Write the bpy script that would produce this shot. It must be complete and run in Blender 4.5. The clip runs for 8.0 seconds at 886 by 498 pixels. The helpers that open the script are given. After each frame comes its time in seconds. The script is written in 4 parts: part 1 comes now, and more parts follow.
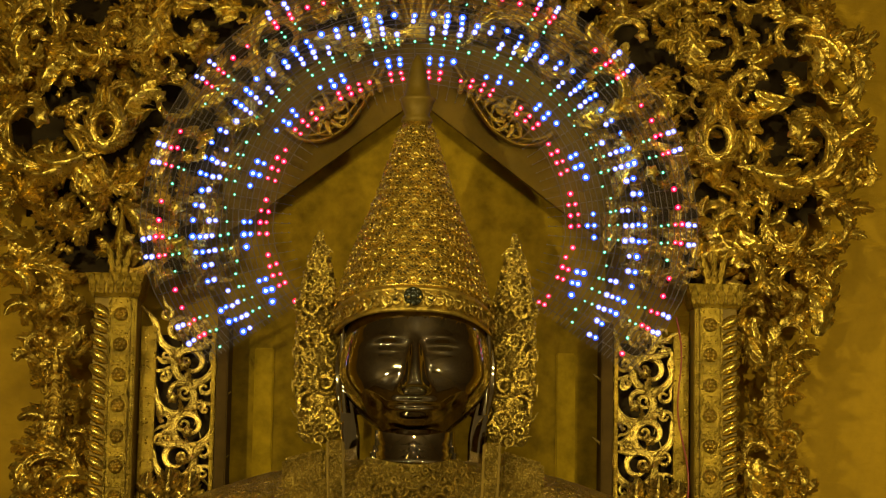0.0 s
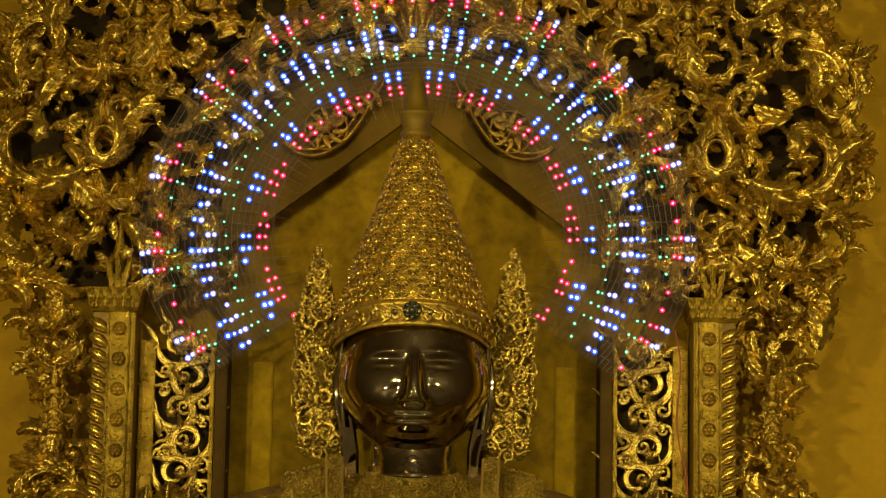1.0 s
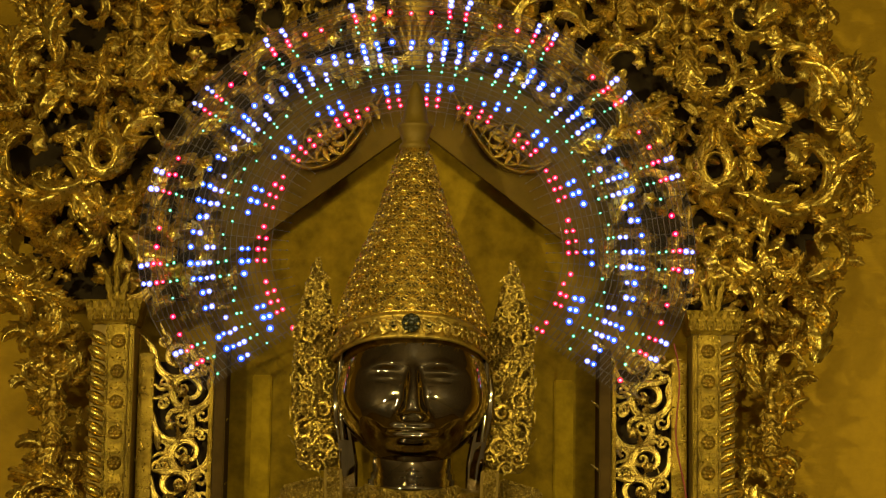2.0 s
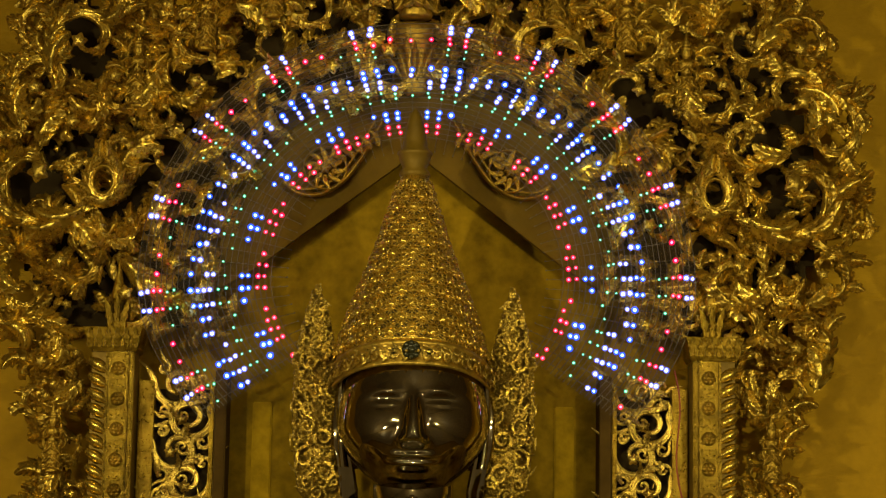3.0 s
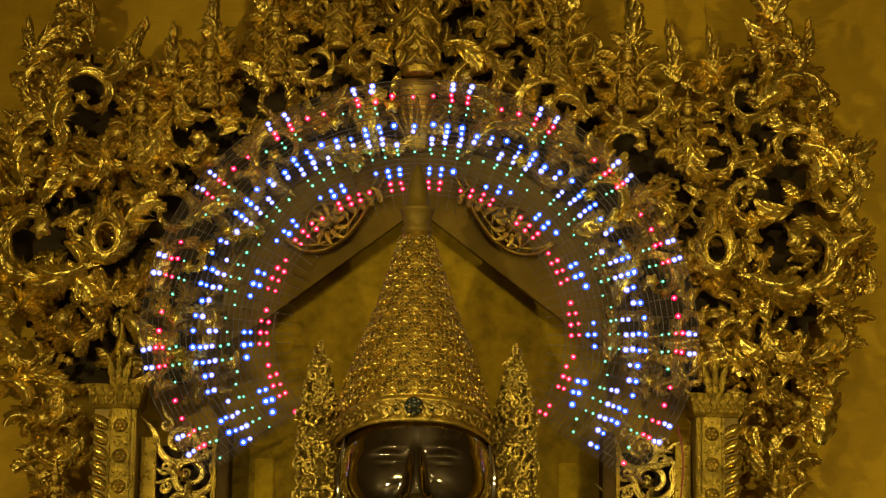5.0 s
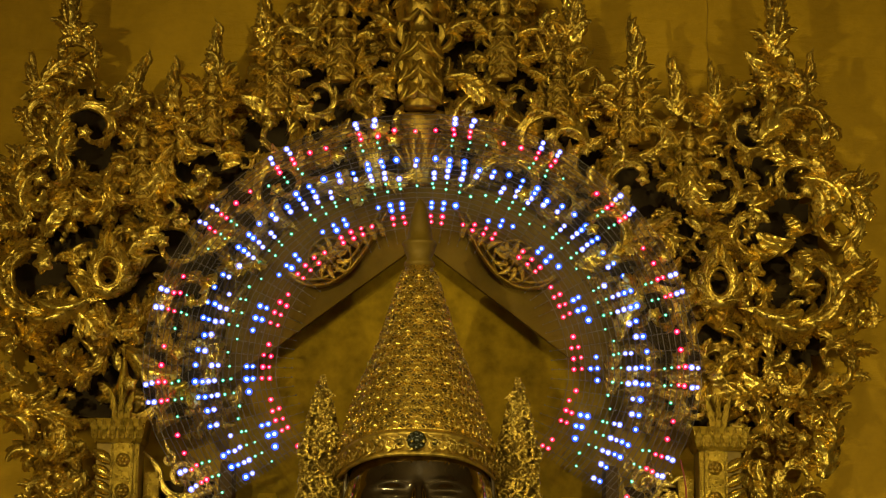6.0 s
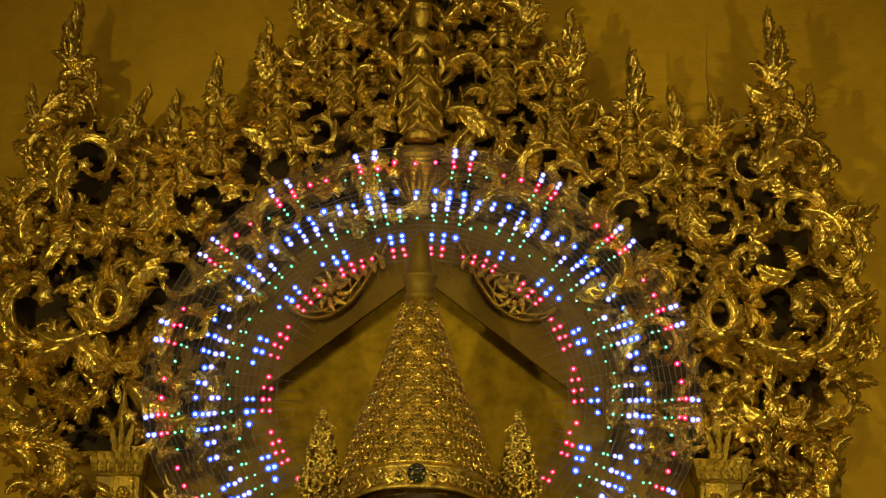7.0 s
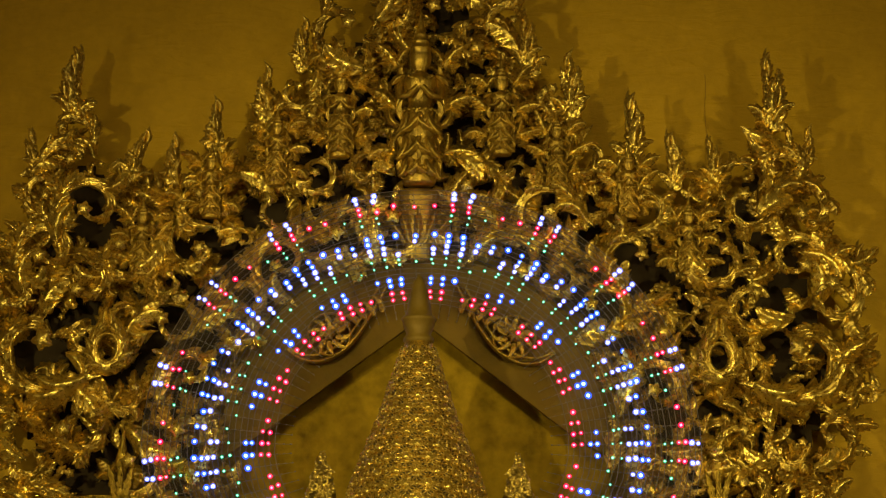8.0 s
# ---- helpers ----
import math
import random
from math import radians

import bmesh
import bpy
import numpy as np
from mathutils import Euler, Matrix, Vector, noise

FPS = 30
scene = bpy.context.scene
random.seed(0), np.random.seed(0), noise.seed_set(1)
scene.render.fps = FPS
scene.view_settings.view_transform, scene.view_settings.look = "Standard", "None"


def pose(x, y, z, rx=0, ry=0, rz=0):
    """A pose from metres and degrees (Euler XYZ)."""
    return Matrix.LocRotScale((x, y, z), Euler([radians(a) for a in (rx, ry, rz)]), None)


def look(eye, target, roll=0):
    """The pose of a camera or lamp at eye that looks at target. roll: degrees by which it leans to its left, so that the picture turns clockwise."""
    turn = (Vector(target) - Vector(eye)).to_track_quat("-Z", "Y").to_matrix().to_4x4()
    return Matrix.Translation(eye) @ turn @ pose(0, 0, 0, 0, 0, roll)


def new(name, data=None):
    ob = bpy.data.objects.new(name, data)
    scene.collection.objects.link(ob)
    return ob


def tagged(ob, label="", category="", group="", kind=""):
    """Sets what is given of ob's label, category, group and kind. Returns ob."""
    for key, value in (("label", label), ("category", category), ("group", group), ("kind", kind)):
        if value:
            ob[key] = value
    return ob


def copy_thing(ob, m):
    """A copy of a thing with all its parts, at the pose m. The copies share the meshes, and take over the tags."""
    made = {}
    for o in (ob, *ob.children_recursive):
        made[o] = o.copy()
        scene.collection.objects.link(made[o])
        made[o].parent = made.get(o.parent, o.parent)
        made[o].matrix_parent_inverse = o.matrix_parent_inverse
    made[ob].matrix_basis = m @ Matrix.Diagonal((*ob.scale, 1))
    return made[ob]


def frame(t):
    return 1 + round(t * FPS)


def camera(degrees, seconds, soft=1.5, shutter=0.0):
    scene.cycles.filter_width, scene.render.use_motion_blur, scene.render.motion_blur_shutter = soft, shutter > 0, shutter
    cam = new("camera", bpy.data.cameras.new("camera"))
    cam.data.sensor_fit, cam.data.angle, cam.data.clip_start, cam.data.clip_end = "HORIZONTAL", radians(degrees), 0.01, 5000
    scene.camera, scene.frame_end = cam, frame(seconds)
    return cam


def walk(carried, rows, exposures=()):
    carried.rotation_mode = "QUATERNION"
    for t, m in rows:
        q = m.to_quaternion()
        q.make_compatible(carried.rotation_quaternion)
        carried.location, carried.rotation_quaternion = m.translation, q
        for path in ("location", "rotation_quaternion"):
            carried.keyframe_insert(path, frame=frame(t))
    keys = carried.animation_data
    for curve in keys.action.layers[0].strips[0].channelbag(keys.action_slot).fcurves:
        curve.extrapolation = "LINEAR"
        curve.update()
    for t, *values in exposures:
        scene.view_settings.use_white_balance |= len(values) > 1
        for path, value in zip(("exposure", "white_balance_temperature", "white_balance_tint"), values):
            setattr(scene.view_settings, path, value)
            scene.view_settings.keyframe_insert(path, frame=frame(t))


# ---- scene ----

# ---- camera: it stands on one spot and tilts slowly upwards ----
cam = camera(23.72, 8.0, soft=1.2)
EYE = (0.0, -9.0, 1.6)
ROWS = [  # seconds, turn to the left, look up, lean to the left
    (0.0, -0.700, 7.000, 1.000), (0.5, -0.705, 7.243, 0.993), (1.0, -0.722, 7.383, 0.976),
    (1.5, -0.741, 7.483, 0.973), (3.0, -0.733, 8.455, 0.906), (3.5, -0.701, 8.793, 0.859),
    (4.0, -0.672, 9.147, 0.847), (4.5, -0.672, 9.524, 0.822), (6.0, -0.567, 10.898, 0.733),
    (6.5, -0.538, 11.282, 0.698), (7.0, -0.553, 11.772, 0.664), (7.5, -0.564, 12.299, 0.609),
    (8.0, -0.565, 12.949, 0.587),
]
walk(cam, [(t, pose(*EYE, 90 + up, 0, turn) @ pose(0, 0, 0, 0, 0, lean)) for t, turn, up, lean in ROWS],
     [(0.0, 0.03), (1.7, 0.03), (3.0, -0.17), (4.5, -0.17), (6.5, -0.10), (8.0, -0.03)])

# ---- light: a dim hall and floodlights on the shrine ----
scene.view_settings.exposure = 0.0
world = bpy.data.worlds.new("hall_dusk")
scene.world = world
world.use_nodes = True
world.node_tree.nodes["Background"].inputs[0].default_value = (1.0, 0.72, 0.28, 1)
world.node_tree.nodes["Background"].inputs[1].default_value = 0.03


def flood(name, eye, target, watts, angle, blend, size, colour=(1.0, 0.86, 0.33)):
    data = bpy.data.lights.new(name, "SPOT")
    data.energy, data.spot_size, data.spot_blend = watts, radians(angle), blend
    data.shadow_soft_size, data.color = size, colour
    ob = new(name, data)
    ob.matrix_world = look(eye, target)
    return ob


flood("floodlight_west", (-2.6, -5.6, 3.0), (0.0, 0, 2.5), 420, 62, 0.9, 0.06)
flood("floodlight_middle", (0.1, -5.8, 4.6), (0.2, 0, 2.5), 205, 56, 0.9, 0.06)
flood("floodlight_east", (2.8, -5.2, 2.2), (1.6, 0, 2.6), 310, 54, 0.9, 0.05)
for place, watts, size in (((0.2, -11.5, 5.6), 190, 0.13), ((-4.2, -6.3, 1.1), 110, 0.22), ((3.6, -9.0, 4.0), 130, 0.13),
                           ((-1.1, -9.8, 5.0), 40, 0.06), ((1.2, -9.6, 5.0), 40, 0.06), ((-2.2, -11.0, 2.6), 40, 0.10)):
    bulb = bpy.data.lights.new("hall_lamp", "POINT")
    bulb.energy, bulb.shadow_soft_size, bulb.color = watts, size, (1.0, 0.88, 0.52)
    new("hall_lamp", bulb).location = place

# ---- materials ----


def material(name):
    m = bpy.data.materials.new(name)
    m.use_nodes = True
    return m, m.node_tree, m.node_tree.nodes["Principled BSDF"]


def add(nt, kind, **values):
    n = nt.nodes.new(kind)
    for key, value in values.items():
        n.inputs[key].default_value = value
    return n


def gold(name, bright, dull, rough=(0.24, 0.5), scale=60, bump=0.2, metal=0.9, tint=0.35):
    """Gilding over carved wood: leaf of uneven gloss, rubbed and dusty patches, a fine tooled relief."""
    m, nt, bsdf = material(name)
    co = nt.nodes.new("ShaderNodeTexCoord")
    big = add(nt, "ShaderNodeTexNoise", Scale=scale * 0.22, Detail=4.0, Roughness=0.6)
    fine = add(nt, "ShaderNodeTexNoise", Scale=scale * 1.8, Detail=5.0, Roughness=0.65)
    for n in (big, fine):
        nt.links.new(co.outputs["Object"], n.inputs["Vector"])
    ramp = nt.nodes.new("ShaderNodeValToRGB")
    ramp.color_ramp.elements[0].position, ramp.color_ramp.elements[1].position = 0.33, 0.62
    ramp.color_ramp.elements[0].color, ramp.color_ramp.elements[1].color = (*dull, 1), (*bright, 1)
    nt.links.new(big.outputs["Fac"], ramp.inputs["Fac"])
    info = nt.nodes.new("ShaderNodeObjectInfo")
    vary = add(nt, "ShaderNodeMapRange")
    vary.inputs["To Min"].default_value, vary.inputs["To Max"].default_value = 1 - tint, 1.0
    nt.links.new(info.outputs["Random"], vary.inputs["Value"])
    mul = nt.nodes.new("ShaderNodeVectorMath")
    mul.operation = "SCALE"
    nt.links.new(ramp.outputs["Color"], mul.inputs[0])
    nt.links.new(vary.outputs["Result"], mul.inputs["Scale"])
    nt.links.new(mul.outputs[0], bsdf.inputs["Base Color"])
    gloss = add(nt, "ShaderNodeMapRange")
    gloss.inputs["From Min"].default_value, gloss.inputs["From Max"].default_value = 0.35, 0.65
    gloss.inputs["To Min"].default_value, gloss.inputs["To Max"].default_value = rough
    nt.links.new(fine.outputs["Fac"], gloss.inputs["Value"])
    nt.links.new(gloss.outputs["Result"], bsdf.inputs["Roughness"])
    bsdf.inputs["Metallic"].default_value = metal
    b1 = add(nt, "ShaderNodeBump", Strength=bump, Distance=0.006)
    nt.links.new(fine.outputs["Fac"], b1.inputs["Height"])
    b2 = add(nt, "ShaderNodeBump", Strength=bump * 0.8, Distance=0.02)
    nt.links.new(big.outputs["Fac"], b2.inputs["Height"])
    nt.links.new(b1.outputs["Normal"], b2.inputs["Normal"])
    nt.links.new(b2.outputs["Normal"], bsdf.inputs["Normal"])
    return m


CARVED = gold("gilded_carving", (0.93, 0.66, 0.12), (0.46, 0.30, 0.05), (0.22, 0.42), 65, 0.07, metal=0.9, tint=0.25)
FILIGREE = gold("gilt_filigree", (0.88, 0.62, 0.13), (0.30, 0.19, 0.035), (0.22, 0.42), 70, 0.2, tint=0.35)
CROWN = gold("crown_gold", (0.90, 0.63, 0.11), (0.55, 0.37, 0.065), (0.20, 0.38), 60, 0.08, tint=0.2)
FLAT_GOLD = gold("dull_gilt_board", (0.28, 0.165, 0.009), (0.19, 0.11, 0.006), (0.5, 0.7), 30, 0.15, metal=0.35)
STATUETTE = gold("gilded_statuette", (0.62, 0.39, 0.05), (0.32, 0.20, 0.03), (0.25, 0.45), 80, 0.3)
# dark tone that paints the shade inside the crown's almond slots
SLOT_SHADE = gold("slot_shade", (0.13, 0.08, 0.013), (0.07, 0.045, 0.008), (0.5, 0.7), 60, 0.2, metal=0.3)


def robe(name, bright, dull, relief, carve):
    m = gold(name, bright, dull, (0.32, 0.5), 90, 0.15, 0.8)
    nt = m.node_tree
    bsdf = nt.nodes["Principled BSDF"]
    co = nt.nodes.new("ShaderNodeTexCoord")
    vor = add(nt, "ShaderNodeTexVoronoi", Scale=relief)
    vor.feature = "SMOOTH_F1"
    wav = add(nt, "ShaderNodeTexWave", Scale=relief * 0.25, Distortion=12.0, Detail=2.0)
    wav.inputs["Detail Scale"].default_value = 3.0
    for n in (vor, wav):
        nt.links.new(co.outputs["Object"], n.inputs["Vector"])
    old = bsdf.inputs["Normal"].links[0].from_socket
    b = add(nt, "ShaderNodeBump", Strength=carve, Distance=0.012)
    b3 = add(nt, "ShaderNodeBump", Strength=carve * 0.75, Distance=0.012)
    nt.links.new(vor.outputs["Distance"], b.inputs["Height"])
    nt.links.new(wav.outputs["Fac"], b3.inputs["Height"])
    nt.links.new(old, b.inputs["Normal"])
    nt.links.new(b.outputs["Normal"], b3.inputs["Normal"])
    nt.links.new(b3.outputs["Normal"], bsdf.inputs["Normal"])
    return m


# gilt darkened for the canopy alone: its low light is in the colour
CANOPY = gold("shaded_gilt_board", (0.17, 0.10, 0.008), (0.11, 0.065, 0.005), (0.6, 0.8), 24, 0.2, metal=0.0)
CANOPY.node_tree.nodes["Principled BSDF"].inputs["Specular IOR Level"].default_value = 0.12


def grooved(m, lines, depth):
    """Chisel grooves that run along each carved leaf and stem, slightly wandering."""
    nt = m.node_tree
    bsdf = nt.nodes["Principled BSDF"]
    uv = nt.nodes.new("ShaderNodeUVMap")
    split = nt.nodes.new("ShaderNodeSeparateXYZ")
    nt.links.new(uv.outputs["UV"], split.inputs[0])
    sway = add(nt, "ShaderNodeTexNoise", Scale=9.0, Detail=2.0)
    nt.links.new(uv.outputs["UV"], sway.inputs["Vector"])
    turn = nt.nodes.new("ShaderNodeMath")
    turn.operation = "MULTIPLY_ADD"
    turn.inputs[1].default_value = 2 * math.pi * lines
    nt.links.new(split.outputs["Y"], turn.inputs[0])
    shift = nt.nodes.new("ShaderNodeMath")
    shift.operation = "MULTIPLY"
    shift.inputs[1].default_value = 7.0
    nt.links.new(sway.outputs["Fac"], shift.inputs[0])
    nt.links.new(shift.outputs[0], turn.inputs[2])
    wave = nt.nodes.new("ShaderNodeMath")
    wave.operation = "SINE"
    nt.links.new(turn.outputs[0], wave.inputs[0])
    b = add(nt, "ShaderNodeBump", Strength=depth, Distance=0.004)
    nt.links.new(wave.outputs[0], b.inputs["Height"])
    nt.links.new(bsdf.inputs["Normal"].links[0].from_socket, b.inputs["Normal"])
    nt.links.new(b.outputs["Normal"], bsdf.inputs["Normal"])


PILLAR = gold("worn_pillar_gilt", (0.52, 0.33, 0.035), (0.20, 0.12, 0.012), (0.24, 0.46), 45, 0.9, metal=0.9)
EARGOLD = gold("ear_filigree_gilt", (0.70, 0.47, 0.08), (0.30, 0.19, 0.03), (0.2, 0.42), 70, 0.2)
grooved(CARVED, 8, 0.2)
grooved(EARGOLD, 8, 0.15)
grooved(STATUETTE, 10, 0.15)
ROBE = robe("tooled_gilt_robe", (0.50, 0.32, 0.05), (0.26, 0.16, 0.025), 55.0, 0.8)
BROCADE = robe("gilt_brocade_carving", (0.78, 0.50, 0.075), (0.40, 0.26, 0.045), 26.0, 0.16)


def plaster():
    m, nt, bsdf = material("mustard_plaster")
    co = nt.nodes.new("ShaderNodeTexCoord")
    stains = add(nt, "ShaderNodeTexNoise", Scale=1.6, Detail=6.0, Roughness=0.6)
    speck = add(nt, "ShaderNodeTexNoise", Scale=17.0, Detail=7.0, Roughness=0.75)
    trowel = add(nt, "ShaderNodeTexNoise", Scale=5.0, Detail=5.0, Distortion=1.2)
    squash = nt.nodes.new("ShaderNodeMapping")
    squash.inputs["Scale"].default_value = (1.0, 1.0, 3.2)
    nt.links.new(co.outputs["Object"], squash.inputs["Vector"])
    for n in (stains, speck):
        nt.links.new(co.outputs["Object"], n.inputs["Vector"])
    nt.links.new(squash.outputs["Vector"], trowel.inputs["Vector"])
    ramp = nt.nodes.new("ShaderNodeValToRGB")
    ramp.color_ramp.elements[0].position, ramp.color_ramp.elements[1].position = 0.3, 0.7
    ramp.color_ramp.elements[0].color, ramp.color_ramp.elements[1].color = (0.35, 0.195, 0.005, 1), (0.50, 0.285, 0.008, 1)
    mix = nt.nodes.new("ShaderNodeMath")
    mix.operation = "MULTIPLY_ADD"
    mix.inputs[1].default_value = 0.55
    nt.links.new(speck.outputs["Fac"], mix.inputs[0])
    half = nt.nodes.new("ShaderNodeMath")
    half.operation = "MULTIPLY"
    half.inputs[1].default_value = 0.45
    nt.links.new(stains.outputs["Fac"], half.inputs[0])
    nt.links.new(half.outputs[0], mix.inputs[2])
    nt.links.new(mix.outputs[0], ramp.inputs["Fac"])
    nt.links.new(ramp.outputs["Color"], bsdf.inputs["Base Color"])
    bsdf.inputs["Roughness"].default_value = 0.6
    bsdf.inputs["Specular IOR Level"].default_value = 0.15
    b = add(nt, "ShaderNodeBump", Strength=0.45, Distance=0.015)
    nt.links.new(trowel.outputs["Fac"], b.inputs["Height"])
    b2 = add(nt, "ShaderNodeBump", Strength=0.65, Distance=0.008)
    nt.links.new(speck.outputs["Fac"], b2.inputs["Height"])
    nt.links.new(b.outputs["Normal"], b2.inputs["Normal"])
    nt.links.new(b2.outputs["Normal"], bsdf.inputs["Normal"])
    return m


PLASTER = plaster()


def simple(name, colour, rough=0.5, metal=0.0, grain=20.0, spread=0.35, bump=0.15):
    m, nt, bsdf = material(name)
    co = nt.nodes.new("ShaderNodeTexCoord")
    n = add(nt, "ShaderNodeTexNoise", Scale=grain, Detail=5.0, Roughness=0.6)
    nt.links.new(co.outputs["Object"], n.inputs["Vector"])
    ramp = nt.nodes.new("ShaderNodeValToRGB")
    ramp.color_ramp.elements[0].position, ramp.color_ramp.elements[1].position = 0.3, 0.7
    ramp.color_ramp.elements[0].color = (*[c * (1 - spread) for c in colour], 1)
    ramp.color_ramp.elements[1].color = (*colour, 1)
    nt.links.new(n.outputs["Fac"], ramp.inputs["Fac"])
    nt.links.new(ramp.outputs["Color"], bsdf.inputs["Base Color"])
    bsdf.inputs["Roughness"].default_value, bsdf.inputs["Metallic"].default_value = rough, metal
    bsdf.inputs["Specular IOR Level"].default_value = 0.1 if rough > 0.7 else 0.5
    b = add(nt, "ShaderNodeBump", Strength=bump, Distance=0.005)
    nt.links.new(n.outputs["Fac"], b.inputs["Height"])
    nt.links.new(b.outputs["Normal"], bsdf.inputs["Normal"])
    return m


# near-black backing colour that holds the shade seen through openwork
GAP_SHADE = simple("gap_shade_backing", (0.045, 0.028, 0.010), 0.8)
POST_WOOD = simple("brown_wood", (0.10, 0.055, 0.010), 0.75, grain=12)
BRONZE = simple("polished_dark_bronze", (0.46, 0.39, 0.26), 0.06, 1.0, grain=6, spread=0.3, bump=0.06)
GEM = simple("dark_green_gem", (0.035, 0.034, 0.014), 0.25)
WIRE = simple("clear_brown_cable", (0.13, 0.095, 0.075), 0.35)
RED_WIRE = simple("red_cable", (0.30, 0.03, 0.015), 0.45)
# niche colour toned down to hold the shade beside the head
NICHE_SHADED = simple("shaded_niche_plaster", (0.34, 0.205, 0.008), 0.85, grain=13, spread=0.5, bump=1.0)
# paler mustard that paints the light stripes at the niche sides
LIT_STRIP = simple("lit_strip_plaster", (0.48, 0.295, 0.010), 0.85, grain=14, spread=0.45, bump=0.6)
STONE = simple("ochre_hall_plaster", (0.34, 0.27, 0.15), 0.5, grain=3)
UNLIT = simple("unlit_bulb", (0.16, 0.125, 0.10), 0.3)


def glow(name, colour, strength, veil=0.0):
    m, nt, bsdf = material(name)
    e = add(nt, "ShaderNodeEmission", Color=(*colour, 1), Strength=strength)
    out = nt.nodes["Material Output"]
    if veil:
        t = nt.nodes.new("ShaderNodeBsdfTransparent")
        mix = add(nt, "ShaderNodeMixShader", Fac=veil)
        nt.links.new(e.outputs[0], mix.inputs[1])
        nt.links.new(t.outputs[0], mix.inputs[2])
        nt.links.new(mix.outputs[0], out.inputs["Surface"])
    else:
        nt.links.new(e.outputs[0], out.inputs["Surface"])
    nt.nodes.remove(bsdf)
    return m


LED_COLOURS = {
    "white": ((0.80, 0.88, 1.0), (0.12, 0.15, 1.0)), "blue": ((0.42, 0.76, 1.0), (0.02, 0.08, 1.0)),
    "red": ((1.0, 0.22, 0.32), (1.0, 0.0, 0.05)), "green": ((0.35, 0.85, 0.60), (0.01, 0.30, 0.14)),
}
# bright core, and a see-through emissive shell painting the coloured glow round it
LED_MATERIALS = {k: (glow(k + "_diode_core", a, 7.0), glow(k + "_diode_lens", b, 3.0, 0.55)) for k, (a, b) in LED_COLOURS.items()}


def acrylic():
    m, nt, bsdf = material("milky_clear_sheet")
    t = nt.nodes.new("ShaderNodeBsdfTransparent")
    d = add(nt, "ShaderNodeBsdfDiffuse", Color=(0.28, 0.215, 0.17, 1))
    tr = add(nt, "ShaderNodeBsdfTranslucent", Color=(0.30, 0.245, 0.235, 1))
    half = add(nt, "ShaderNodeMixShader", Fac=0.5)
    mix = add(nt, "ShaderNodeMixShader", Fac=0.13)
    nt.links.new(d.outputs[0], half.inputs[1])
    nt.links.new(tr.outputs[0], half.inputs[2])
    nt.links.new(t.outputs[0], mix.inputs[1])
    nt.links.new(half.outputs[0], mix.inputs[2])
    nt.links.new(mix.outputs[0], nt.nodes["Material Output"].inputs["Surface"])
    nt.nodes.remove(bsdf)
    return m


SHEET = acrylic()

# ---- mesh helpers ----


def mesh_of(name, verts, faces, mat, smooth=True, along=()):
    me = bpy.data.meshes.new(name)
    me.from_pydata([tuple(v) for v in verts], [], faces)
    if along:
        corner = np.zeros(len(me.loops), dtype=np.int32)
        me.loops.foreach_get("vertex_index", corner)
        me.uv_layers.new(name="along").data.foreach_set("uv", np.array(along, dtype=np.float32)[corner].ravel())
    me.materials.append(mat)
    if smooth:
        me.polygons.foreach_set("use_smooth", [True] * len(me.polygons))
    me.update()
    return me


def part(name, data, mat, parent, label="", at=None):
    """One mesh object under a thing or a part."""
    if isinstance(data, bmesh.types.BMesh):
        me = bpy.data.meshes.new(name)
        data.to_mesh(me)
        data.free()
        me.materials.append(mat)
        data = me
    ob = new(name, data)
    ob.parent = parent
    if at is not None:
        ob.matrix_basis = at
    if label:
        ob["label"] = label
    return ob


def empty(name, x, y, z):
    ob = new(name)
    ob.location = (x, y, z)
    return ob


def block(x0, x1, y0, y1, z0, z1, bevel=0.0):
    bm = bmesh.new()
    bmesh.ops.create_cube(bm, size=1)
    for v in bm.verts:
        v.co = ((x0 + x1) / 2 + v.co.x * (x1 - x0), (y0 + y1) / 2 + v.co.y * (y1 - y0), (z0 + z1) / 2 + v.co.z * (z1 - z0))
    if bevel:
        bmesh.ops.bevel(bm, geom=bm.edges[:], offset=bevel, segments=2, affect="EDGES")
    return bm


class Soup:
    """Collects vertices and faces of one mesh."""

    def __init__(self):
        self.v, self.f, self.t = [], [], []

    def grid(self, pts, closed_u=False, closed_v=False, flip=False):
        n, m = pts.shape[:2]
        base = len(self.v)
        self.v.extend(pts.reshape(-1, 3).tolist())
        self.t.extend((i / n, j / m) for i in range(n) for j in range(m))
        for i in range(n if closed_u else n - 1):
            for j in range(m if closed_v else m - 1):
                a, b = base + i * m + j, base + i * m + (j + 1) % m
                c, d = base + ((i + 1) % n) * m + (j + 1) % m, base + ((i + 1) % n) * m + j
                self.f.append((a, b, c, d) if not flip else (d, c, b, a))

    def mesh(self, name, mat, smooth=True):
        return mesh_of(name, self.v, self.f, mat, smooth, self.t if len(self.t) == len(self.v) else ())


